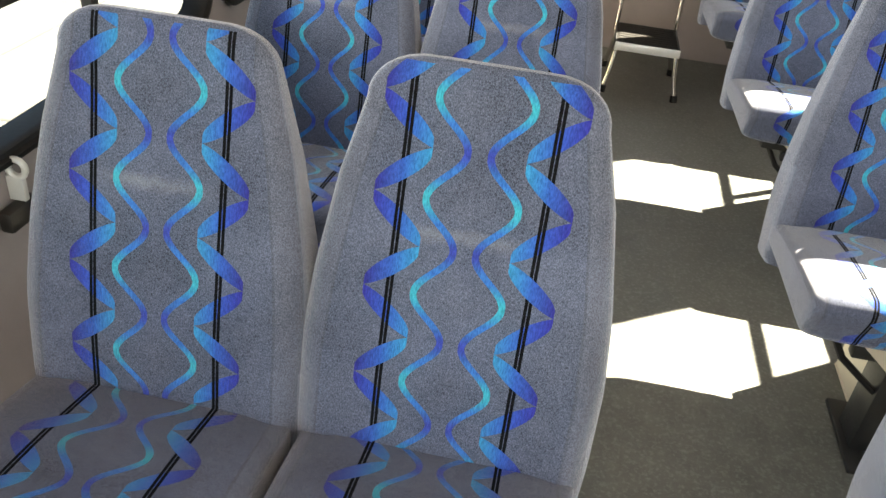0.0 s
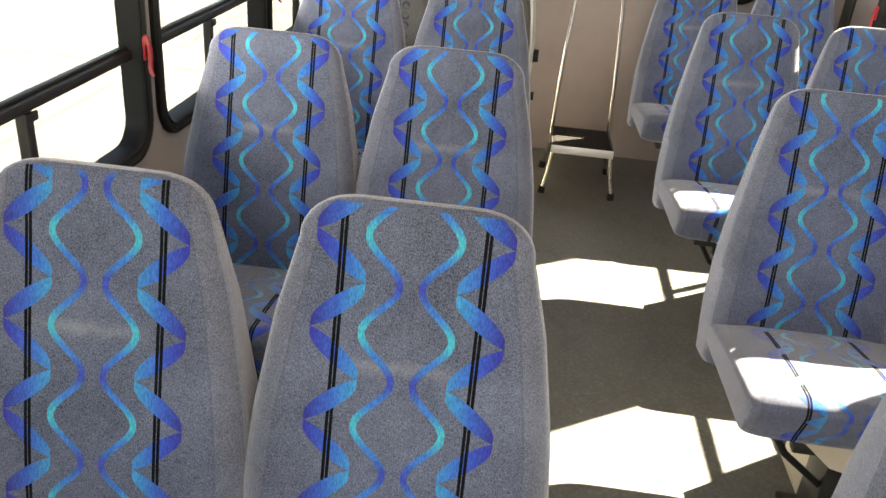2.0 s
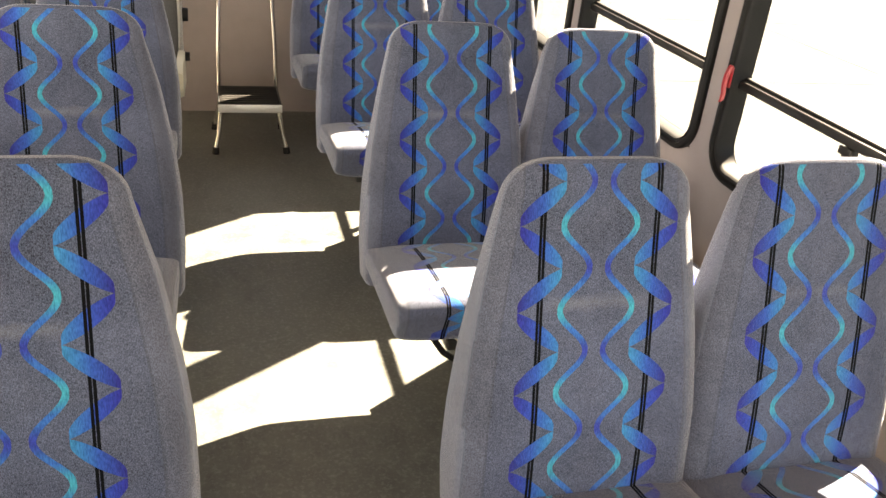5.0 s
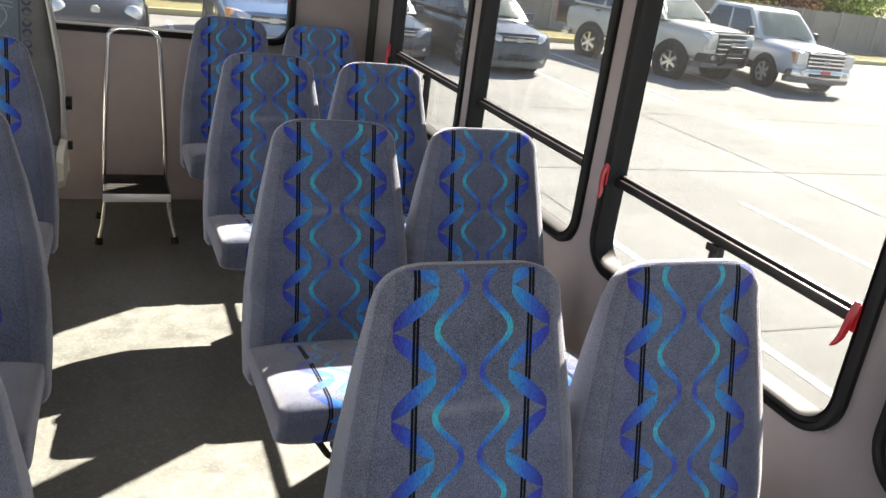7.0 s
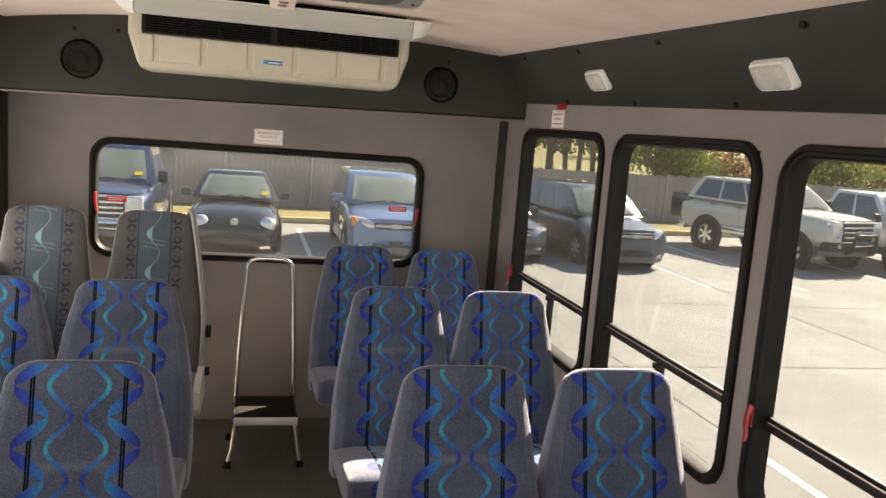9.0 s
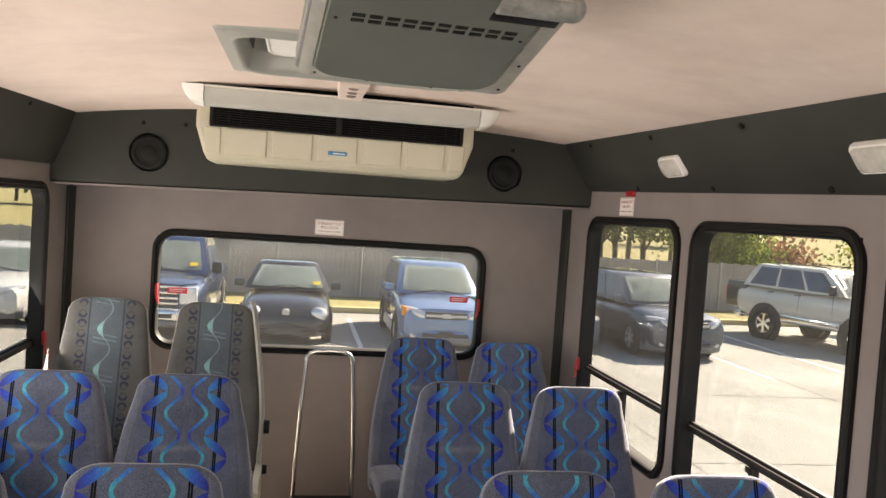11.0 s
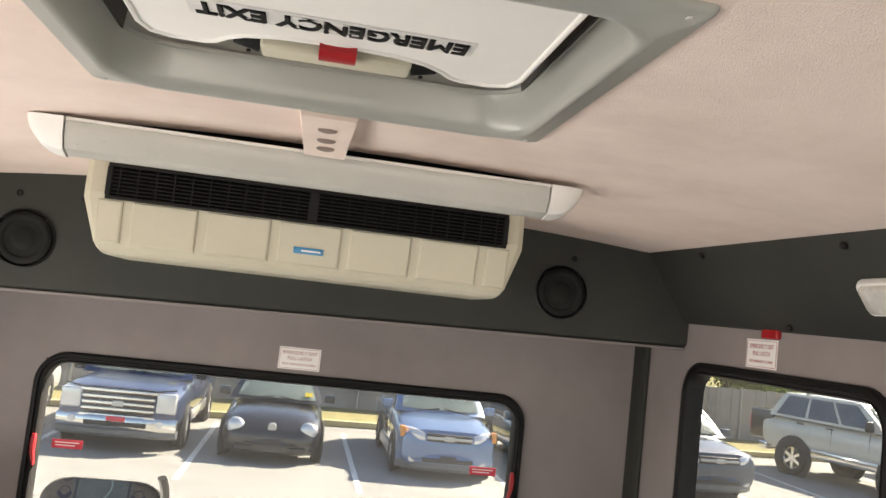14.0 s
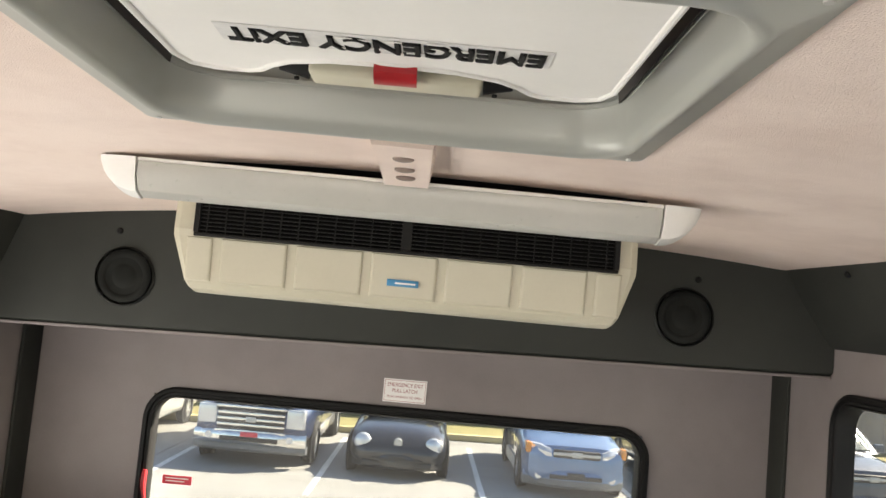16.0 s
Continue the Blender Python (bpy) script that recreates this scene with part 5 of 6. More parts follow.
PERMIT_YELLOW = surface("yellow_card", (0.62, 0.45, 0.02), (0.75, 0.56, 0.05), 8, 60, 0.6, bump=0)
AMBER = surface("amber_lens", (0.6, 0.2, 0.03), (0.7, 0.3, 0.06), 14, 60, 0.2, bump=0)
PLATE_RED = surface("red_plate", (0.6, 0.04, 0.07), (0.7, 0.08, 0.1), 14, 60, 0.5, bump=0)


def paint(name, c, metal=0.35):
    n = Nodes(name)
    grime = n.ramp(n.noise(3.0, 4, 0.6), 0.35, 0.75)
    col = n.mix(n.m("MULTIPLY", grime, 0.25), rgb(*c), rgb(*[min(1.0, q * 0.8 + 0.02) for q in c]))
    return n.set(Base_Color=col, Metallic=metal, Roughness=0.28, Coat_Weight=1.0, Coat_Roughness=0.06)


def skin(bm, stations, n=20, e=3.6):
    """Lofts a body along y: (y, half width, low z, top z)."""
    rings = []
    for y, w, z0, z1 in stations:
        cz, hz = (z0 + z1) / 2, (z1 - z0) / 2
        ring = []
        for k in range(n):
            a = 2 * math.pi * (k + 0.5) / n
            c, s_ = math.cos(a), math.sin(a)
            ring.append(Vector((w * math.copysign(abs(c) ** (2 / e), c), y, cz + hz * math.copysign(abs(s_) ** (2 / e), s_))))
        rings.append(ring)
    loft(bm, rings)
    bmesh.ops.recalc_face_normals(bm, faces=bm.faces)


def quad_panel(bm, pts, t=0.012):
    """A thin pane through four corners."""
    p = [Vector(q) for q in pts]
    nrm = (p[1] - p[0]).cross(p[3] - p[0]).normalized()
    loft(bm, [[q - nrm * t for q in p], [q + nrm * t for q in p]])
    bmesh.ops.recalc_face_normals(bm, faces=bm.faces)


def wheel(parent, x, y, r, w, rim_mat, sx):
    bm = bmesh.new()
    prof = [(r * 0.62, w * 0.5), (r * 0.9, w * 0.5), (r, w * 0.36), (r, -w * 0.36), (r * 0.9, -w * 0.5), (r * 0.62, -w * 0.5)]
    seg = 28
    loft(bm, [[Vector((x + h, y + q * math.cos(t), r + q * math.sin(t))) for q, h in prof] for t in (2 * math.pi * k / seg for k in range(seg + 1))], False, False)
    bmesh.ops.remove_doubles(bm, verts=bm.verts, dist=1e-4)
    bmesh.ops.recalc_face_normals(bm, faces=bm.faces)
    wh = part("wheel", bm, TYRE, parent)
    bm = bmesh.new()
    xo = x + sx * w * 0.34
    cyl(bm, (xo, y, r), (xo + sx * 0.02, y, r), r * 0.2, r * 0.17, 14)
    for k in range(6):
        a = 2 * math.pi * k / 6
        mt = Matrix.Translation((xo, y, r)) @ Matrix.Rotation(a, 4, "X")
        box(bm, -0.012, 0.012, -r * 0.09, r * 0.09, r * 0.12, r * 0.6, m=mt)
    tube(bm, [(xo, y + r * 0.6 * math.cos(t), r + r * 0.6 * math.sin(t)) for t in (2 * math.pi * k / 24 for k in range(24))], r * 0.05, 6, True)
    part("rim", bm, rim_mat, wh, "alloy rim")
    bm = bmesh.new()
    cyl(bm, (x - sx * w * 0.1, y, r), (x + sx * w * 0.12, y, r), r * 0.58, None, 20)
    part("brake_disc", bm, CAR_TRIM, wh)


def vehicle(name, label, category, at, body_mat, L, W, H, belt, hood, cabin, wheel_r, wheels, kind="suv", rim=None, clear=0.2, lower_mat=None, grille_mat=None, amber=False, heading=0.0, permit=False, bumper_mat=None):
    """A parked road vehicle that faces -y. cabin: (windscreen foot, roof front, roof rear, rear foot) as y from the nose."""
    v = thing(name, label, category, Matrix.Translation((at[0], at[1], GROUND)) @ Matrix.Rotation(radians(heading), 4, "Z"), "parked vehicles")
    rim = rim or SILVER
    hw = W / 2
    f0, r0, r1, f1 = cabin
    bm = bmesh.new()
    if kind in ("pickup", "wagon"):
        st = [(0.0, hw * 0.82, clear + 0.12, hood - 0.22), (0.08, hw * 0.95, clear + 0.02, hood - 0.06), (0.3, hw, clear, hood), (f0 - 0.1, hw, clear, hood + 0.06), (f0 + 0.25, hw, clear, belt), (f1, hw, clear, belt), (L - 0.1, hw, clear + 0.05, belt), (L, hw * 0.97, clear + 0.12, belt - 0.04)]
    elif kind == "beetle":
        st = [(0.0, hw * 0.60, clear + 0.18, hood - 0.36), (0.06, hw * 0.78, clear + 0.05, hood - 0.26), (0.25, hw * 0.93, clear, hood - 0.11), (0.6, hw * 0.99, clear, hood), (f0, hw, clear, hood + 0.07), (f0 + 0.4, hw, clear, belt), (f1 - 0.3, hw, clear, belt), (L - 0.3, hw * 0.9, clear + 0.05, belt - 0.12), (L - 0.05, hw * 0.72, clear + 0.15, belt - 0.35), (L, hw * 0.5, clear + 0.25, belt - 0.5)]
    else:
        st = [(0.0, hw * 0.74, clear + 0.14, hood - 0.22), (0.07, hw * 0.9, clear + 0.03, hood - 0.10), (0.28, hw * 0.98, clear, hood - 0.03), (f0 - 0.1, hw, clear, hood + 0.06), (f0 + 0.3, hw, clear, belt), (f1 - 0.05, hw, clear, belt), (L - 0.08, hw * 0.96, clear + 0.05, belt - 0.05), (L, hw * 0.86, clear + 0.14, belt - 0.15)]
    skin(bm, st, 28, 4.2 if kind != "beetle" else 3.0)
    part("body", bm, body_mat, v)
    # wheel arches
    for wy in wheels:
        for sx in (-1, 1):
            bm = bmesh.new()
            cyl(bm, (sx * (hw - 0.02), wy, wheel_r), (sx * (hw + 0.004), wy, wheel_r), wheel_r * (1.3 if kind == "wagon" else 1.18), None, 26)
            part("wheel_arch", bm, CAR_TRIM, v)
            wheel(v, sx * (hw - 0.075), wy, wheel_r, 0.2 + 0.05 * (wheel_r > 0.38), rim, sx)
    # cabin
    k_roof = 0.78 if kind != "beetle" else 0.68
    zb, zt = belt - 0.03, H - 0.035
    bow = 0.16 if kind not in ("pickup", "wagon") else 0.09

    def at_z(q):
        q = q - 0.06 * math.sin(math.pi * q)
        return f0 + (r0 - f0) * q, f1 + (r1 - f1) * q, hw * (0.97 + (k_roof - 0.97) * q)

    cols = [-1.0, -0.97, -0.88, -0.7, -0.4, 0.0, 0.4, 0.7, 0.88, 0.97, 1.0]

    def front_at(q, c):
        fy, ry, w = at_z(q)
        return Vector((c * w, fy + bow * abs(c) ** 3.0, zb + (zt - zb) * q))

    def rear_at(q, c):
        fy, ry, w = at_z(q)
        return Vector((c * w, ry - bow * abs(c) ** 3.0, zb + (zt - zb) * q))

    bm = bmesh.new()
    rings = [[front_at(q, c) for c in cols] + [rear_at(q, c) for c in reversed(cols)] for q in (0.0, 0.25, 0.5, 0.75, 0.92, 1.0)]
    top = rings[-1]
    mid = sum(top, Vector((0, 0, 0))) / len(top)
    for k, dz in ((0.94, 0.02), (0.8, 0.035), (0.4, 0.045)):
        rings.append([Vector((mid.x + (p.x - mid.x) * k, mid.y + (p.y - mid.y) * k, zt + dz)) for p in top])
    loft(bm, rings)
    bmesh.ops.recalc_face_normals(bm, faces=bm.faces)
    part("cabin", bm, body_mat, v)
    # panes
    qa, qb = 0.10, 0.90

    def pane_grid(fn, cmax, push):
        bm = bmesh.new()
        qs = [qa + (qb - qa) * i / 5 for i in range(6)]
        cs_ = [-cmax + 2 * cmax * i / 12 for i in range(13)]
        g = [[bm.verts.new(fn(q, c) + push) for c in cs_] for q in qs]
        for a_, b_ in zip(g, g[1:]):
            for i in range(12):
                bm.faces.new((a_[i], a_[i + 1], b_[i + 1], b_[i]))
        bmesh.ops.solidify(bm, geom=list(bm.faces), thickness=0.006)
        bmesh.ops.recalc_face_normals(bm, faces=bm.faces)
        return bm

    part("windscreen", pane_grid(front_at, 0.86, Vector((0, -0.012, 0.012))), SCREEN_GLASS, v, "windscreen with a pale sky reflection in its colour")
    part("rear_window", pane_grid(rear_at, 0.8, Vector((0, 0.012, 0.012))), CAR_GLASS, v)
    bm = bmesh.new()
    for sx in (-1, 1):
        tube(bm, [(sx * hw * 0.55, f0 - 0.06, zb + 0.035), (sx * hw * 0.05, f0 + 0.04, zb + 0.10)], 0.012, 6)
    part("wiper", bm, CAR_TRIM, v)
    if permit:
        p0 = front_at(0.2, 0.62) + Vector((0, -0.03, 0.02))
        bm = bmesh.new()
        quad_panel(bm, (p0, p0 + Vector((0.15, 0.03, 0)), p0 + Vector((0.15, 0.09, 0.07)), p0 + Vector((0, 0.06, 0.07))), 0.003)
        part("permit_card", bm, PERMIT_YELLOW, v, "yellow permit card behind the windscreen")
    fa, ra, wa = at_z(qa)
    fb, rb, wb = at_z(qb)
    za, zz = zb + (zt - zb) * qa, zb + (zt - zb) * qb
    nsp = 2 if kind in ("pickup", "beetle", "sedan") else 3
    for sx in (-1, 1):
        for i in range(nsp):
            u0, u1 = (i + 0.04) / nsp, (i + 0.94) / nsp
            ya0, ya1 = fa + 0.22 + (ra - fa - 0.44) * u0, fa + 0.22 + (ra - fa - 0.44) * u1
            yb0, yb1 = fb + 0.22 + (rb - fb - 0.44) * u0, fb + 0.22 + (rb - fb - 0.44) * u1
            bm = bmesh.new()
            quad_panel(bm, ((sx * (wa + 0.008), ya0, za), (sx * (wa + 0.008), ya1, za), (sx * (wb + 0.008), yb1, zz), (sx * (wb + 0.008), yb0, zz)), 0.008)
            part("side_window", bm, CAR_GLASS, v)
        bm = bmesh.new()
        box(bm, sx * (hw + 0.10) - 0.10, sx * (hw + 0.10) + 0.10, f0 + 0.32, f0 + 0.42, belt - 0.02, belt + 0.14 + 0.08 * (kind in ("pickup", "wagon")), 0.03, 2)
        part("mirror", bm, CAR_TRIM if kind in ("pickup", "wagon") else body_mat, v)
        for yy in (f0 + 0.55 + 0.9, f0 + 0.55 + 1.75):
            if yy < f1 - 0.2:
                bm = bmesh.new()
                box(bm, sx * (hw + 0.006) - 0.012, sx * (hw + 0.006) + 0.012, yy - 0.1, yy + 0.1, belt - 0.14, belt - 0.11, 0.004)
                part("door_handle", bm, CAR_TRIM, v)
    # door joints
    if kind != "beetle":
        for sx in (-1, 1):
            for yy in (f0 + 0.42, f0 + 1.42, f0 + 2.3):
                if yy < min(f1 - 0.1, wheels[1] - wheel_r):
                    bm = bmesh.new()
                    tube(bm, [(sx * (hw * 0.97 - 0.004), yy, clear + 0.14), (sx * (hw - 0.003), yy, (clear + belt) / 2), (sx * (hw * 0.985 - 0.004), yy, belt - 0.06)], 0.007, 6)
                    part("door_joint", bm, CAR_TRIM, v)
    # front
    gm = grille_mat or CAR_TRIM
    if kind == "beetle":
        for sx in (-1, 1):
            bm = bmesh.new()
            bmesh.ops.create_uvsphere(bm, u_segments=20, v_segments=12, radius=1, matrix=Matrix.Translation((sx * 0.63, 0.17, hood - 0.26)) @ Matrix.Diagonal((0.155, 0.10, 0.155, 1)))
            part("headlight", bm, HEADLIGHT, v, "round clear headlight")
        bm = bmesh.new()
        box(bm, -0.62, 0.62, -0.005, 0.09, clear + 0.04, clear + 0.15, 0.03, 3)
        part("lower_grille", bm, CAR_TRIM, v)
        bm = bmesh.new()
        rg = []
        for k_ in range(13):
            c = -1 + 2 * k_ / 12
            yy = -0.03 + 0.36 * abs(c) ** 2.6
            rg.append([Vector((c * hw * 0.90, yy + dy, z_)) for dy, z_ in ((0.04, clear), (0.0, clear + 0.05), (0.0, clear + 0.22), (0.03, clear + 0.27), (0.25, clear + 0.27), (0.25, clear))])
        loft(bm, rg)
        bmesh.ops.recalc_face_normals(bm, faces=bm.faces)
        part("bumper", bm, body_mat, v, "black body-coloured bumper")
        bm = bmesh.new()
        tube(bm, [(-0.72, 0.30, hood - 0.14), (-0.5, 0.10, hood - 0.31), (0.0, 0.025, hood - 0.37), (0.5, 0.10, hood - 0.31), (0.72, 0.30, hood - 0.14)], 0.010, 6)
        part("hood_seam", bm, CAR_TRIM, v)
        bm = bmesh.new()
        box(bm, -0.45, 0.45, -0.042, 0.0, clear + 0.155, clear + 0.20, 0.01)
        part("upper_intake", bm, CAR_TRIM, v)
        bm = bmesh.new()
        cyl(bm, (0, 0.10, hood - 0.22), (0, 0.045, hood - 0.23), 0.075, None, 20)
        part("badge", bm, SILVER, v, "round silver badge")
    else:
        big = kind in ("pickup", "wagon")
        gz0, gz1 = (clear + 0.26, hood - 0.12) if big else (hood - 0.30, hood - 0.16)
        gw = hw * (0.58 if big else 0.45)
        bm = bmesh.new()
        box(bm, -gw, gw, -0.025, 0.1, gz0, gz1, 0.02, 2)
        part("grille", bm, gm, v, "wide front grille")
        for i in range(3 if big else 1):
            bm = bmesh.new()
            z = gz0 + (gz1 - gz0) * ((i + 1) / 4 if big else 0.5)
            hb = 0.022 if big else 0.025
            box(bm, -gw, gw, -0.045, -0.0255, z - hb, z + hb, 0.006)
            part("grille_bar", bm, CHROME if big else SILVER, v)
        if big:
            for z in (gz0 - 0.01, gz1 + 0.01):
                bm = bmesh.new()
                box(bm, -gw - 0.03, gw + 0.03, -0.05, 0.05, z - 0.022, z + 0.022, 0.008)
                part("grille_surround", bm, CHROME, v)
            bm = bmesh.new()
            tube(bm, [(-hw * 0.9, 0.16, hood - 0.045), (-hw * 0.6, 0.03, hood - 0.075), (hw * 0.6, 0.03, hood - 0.075), (hw * 0.9, 0.16, hood - 0.045)], 0.012, 6)
            part("hood_joint", bm, CAR_TRIM, v)
        bm = bmesh.new()
        box(bm, -0.09, 0.09, -0.056, -0.0455, (gz0 + gz1) / 2 - 0.045, (gz0 + gz1) / 2 + 0.045, 0.01)
        part("badge", bm, SILVER, v)
        for sx in (-1, 1):
            bm = bmesh.new()
            x0, x1 = (gw + 0.02, hw * 0.93) if big else (gw + 0.03, hw * 0.93)
            z0, z1 = (gz0 + 0.08, gz1 + 0.02) if big else (gz0 + 0.02, gz1 + 0.10)
            if big:
                box(bm, min(sx * x0, sx * x1), max(sx * x0, sx * x1), -0.012, 0.3, z0, z1, 0.035, 3)
            else:
                rg = []
                for k_ in range(7):
                    q = k_ / 6
                    xx = x0 + (x1 + 0.02 - x0) * q
                    yy = -0.01 + 0.30 * q ** 2.2
                    hh = 0.045 + 0.05 * math.sin(math.pi * min(1, q * 0.8 + 0.2))
                    zc = z0 + 0.05 + 0.09 * q
                    rg.append([Vector((sx * xx, yy + dy, zc + dz * hh)) for dy, dz in ((-0.01, -0.7), (-0.025, 0.0), (0.02, 0.8), (0.10, 1.0), (0.2, 0.0), (0.10, -1.0))])
                loft(bm, rg)
                bmesh.ops.recalc_face_normals(bm, faces=bm.faces)
            part("headlight", bm, HEADLIGHT, v, "clear headlight")
            if amber:
                bm = bmesh.new()
                box(bm, min(sx * (x1 - 0.06), sx * (x1 + 0.025)), max(sx * (x1 - 0.06), sx * (x1 + 0.025)), 0.06, 0.28, z0 + 0.02, z1 - 0.02, 0.02)
                part("turn_signal", bm, AMBER, v)
        bm = bmesh.new()
        rg = []
        for k_ in range(13):
            c = -1 + 2 * k_ / 12
            yy = (-0.09 if big else -0.045) + (0.12 if big else 0.30) * abs(c) ** 3
            zl, zh = (clear + 0.03, clear + 0.25) if big else (clear - 0.01, clear + 0.26)
            rg.append([Vector((c * hw * 0.97, yy + dy, z_)) for dy, z_ in ((0.03, zl), (0.0, zl + 0.04), (0.0, zh - 0.05), (0.03, zh), (0.25, zh), (0.25, zl))])
        loft(bm, rg)
        bmesh.ops.recalc_face_normals(bm, faces=bm.faces)
        part("bumper", bm, bumper_mat or (CHROME if big else body_mat), v, "chrome front bumper" if big and not bumper_mat else "")
        bm = bmesh.new()
        rg = []
        for k_ in range(13):
            c = -1 + 2 * k_ / 12
            yy = (-0.07 if big else -0.052) + (0.14 if big else 0.30) * abs(c) ** 3
            zl, zh = (clear - 0.10, clear + 0.03) if big else (clear - 0.03, clear + 0.115)
            rg.append([Vector((c * hw * 0.972, yy + dy, z_)) for dy, z_ in ((0.05, zl), (0.0, zl + 0.05), (0.0, zh - 0.01), (0.02, zh), (0.25, zh), (0.25, zl))])
        loft(bm, rg)
        bmesh.ops.recalc_face_normals(bm, faces=bm.faces)
        part("valance", bm, VALANCE, v, "dark grey lower bumper valance")
        bm = bmesh.new()
        box(bm, -hw * 0.5, hw * 0.5, -0.105 if big else -0.062, 0.0, clear + (0.085 if big else 0.125), clear + (0.165 if big else 0.20), 0.012)
        part("lower_grille", bm, CAR_TRIM, v)
        for sx in (-1, 1):
            bm = bmesh.new()
            cyl(bm, (sx * hw * 0.7, 0.06, clear + 0.16), (sx * hw * 0.7, -0.07 if big else 0.02, clear + 0.16), 0.055, 0.06, 16)
            part("fog_lamp", bm, HEADLIGHT, v, "round fog lamp")
    bm = bmesh.new()
    box(bm, -0.15, 0.15, -0.115 if kind in ("pickup", "wagon") else -0.065, -0.1 if kind in ("pickup", "wagon") else -0.05, clear + 0.17, clear + 0.25, 0.004)
    part("front_plate", bm, PLATE_RED if kind == "pickup" else CAR_TRIM, v)
    if lower_mat:
        for sx in (-1, 1):
            bm = bmesh.new()
            box(bm, sx * (hw - 0.01) - 0.012, sx * (hw - 0.01) + 0.012, wheels[0] + wheel_r * 1.2, wheels[1] - wheel_r * 1.2, clear, clear + 0.2, 0.01)
            part("sill", bm, lower_mat, v)
    return v


BLACK_PAINT = paint("black_car_paint", (0.02, 0.021, 0.025))
BLUE_PAINT = paint("blue_car_paint", (0.115, 0.20, 0.36))
NAVY_PAINT = paint("navy_car_paint", (0.03, 0.05, 0.12))
GREY_PAINT = paint("dark_grey_blue_car_paint", (0.045, 0.064, 0.094))
WHITE_PAINT = paint("white_car_paint", (0.62, 0.62, 0.60), 0.05)
SILVER_PAINT = paint("pale_silver_car_paint", (0.55, 0.58, 0.63), 0.05)
CREAM_PAINT = paint("cream_car_paint", (0.66, 0.63, 0.555), 0.05)

vehicle("compact_car", "black rounded two-door compact car with round headlights", "car", (-0.30, 16.3), BLACK_PAINT, 4.2, 1.81, 1.49, 0.98, 0.86, (1.25, 1.95, 2.9, 3.9), 0.33, (0.75, 3.3), "beetle", clear=0.17, permit=True)
vehicle("suv_car", "bright blue compact SUV with grey lower bumper", "car", (2.80, 16.0), BLUE_PAINT, 4.5, 1.82, 1.68, 1.08, 0.98, (1.05, 1.9, 4.0, 4.42), 0.34, (0.85, 3.45), "suv", amber=True, lower_mat=SILVER)
vehicle("pickup_truck", "navy and white pickup truck with chrome grille", "truck", (-2.9, 16.3), NAVY_PAINT, 5.8, 2.03, 1.9, 1.2, 1.14, (1.35, 2.1, 3.7, 4.0), 0.39, (1.0, 4.6), "pickup", clear=0.36, grille_mat=CAR_TRIM, lower_mat=WHITE_PAINT, permit=True)
vehicle("white_car", "white car parked at the end of the row", "car", (-6.2, 17.0), WHITE_PAINT, 4.8, 1.85, 1.5, 0.98, 0.9, (1.3, 2.1, 3.5, 4.3), 0.34, (0.95, 3.75), "sedan")
vehicle("sedan_car", "dark silver sedan with bright headlights", "car", (5.45, 16.7), GREY_PAINT, 4.7, 1.82, 1.46, 0.95, 0.86, (1.25, 2.05, 3.4, 4.2), 0.33, (0.9, 3.7), "sedan")
vehicle("suv_car", "dark blue-grey compact SUV with silver wheels", "car", (8.05, 16.2), GREY_PAINT, 4.5, 1.84, 1.69, 1.08, 0.99, (1.05, 1.95, 4.0, 4.4), 0.35, (0.9, 3.6), "suv", lower_mat=CAR_TRIM, heading=4.7)
big = vehicle("utility_truck", "tall cream utility truck with black bed and chrome wheels", "truck", (14.27, 17.0), CREAM_PAINT, 4.75, 2.02, 2.0, 1.40, 1.36, (1.30, 2.05, 4.35, 4.66), 0.42, (0.98, 3.75), "wagon", clear=0.52, rim=CHROME, heading=17.0, bumper_mat=CAR_TRIM, lower_mat=CHROME)
bm = bmesh.new()
box(bm, -0.96, 0.96, 4.50, 5.20, 0.74, 1.46, 0.05, 3)
part("tailgate", bm, BLACK_PAINT, big, "black rear bed with raised sides")
for sx in (-1, 1):
    bm = bmesh.new()
    box(bm, sx * 0.90 - 0.05, sx * 0.90 + 0.05, 5.17, 5.215, 0.92, 1.30, 0.012)
    part("tail_light", bm, PLATE_RED, big, "red tail light")
bm = bmesh.new()
box(bm, -0.97, 0.97, 4.6, 4.9, 0.48, 0.68, 0.05, 3)
part("rear_bumper", bm, CHROME, big, "chrome rear bumper")
bm = bmesh.new()
tube(bm, [(-0.44, -0.06, 0.52), (-0.44, -0.20, 0.58), (-0.43, -0.24, 0.86), (-0.36, -0.25, 0.96), (0.36, -0.25, 0.96), (0.43, -0.24, 0.86), (0.44, -0.20, 0.58), (0.44, -0.06, 0.52)], 0.038, 10)
tube(bm, [(-0.43, -0.23, 0.70), (0.43, -0.23, 0.70)], 0.028, 10)
part("bull_bar", bm, BLACK_STEEL, big, "black tubular front guard")
for sx in (-1, 1):
    bm = bmesh.new()
    tube(bm, [(sx * 0.66, 2.1, 2.0), (sx * 0.66, 2.25, 2.05), (sx * 0.66, 3.6, 2.05), (sx * 0.66, 3.75, 2.0)], 0.016, 6)
    part("roof_rail", bm, CAR_TRIM, big)
vehicle("pickup_truck", "pale silver-white pickup truck with chrome grille", "truck", (16.75, 16.3), SILVER_PAINT, 5.8, 2.03, 1.92, 1.2, 1.16, (1.35, 2.1, 3.8, 4.1), 0.40, (1.0, 4.6), "pickup", clear=0.4, amber=True, lower_mat=CAR_TRIM)

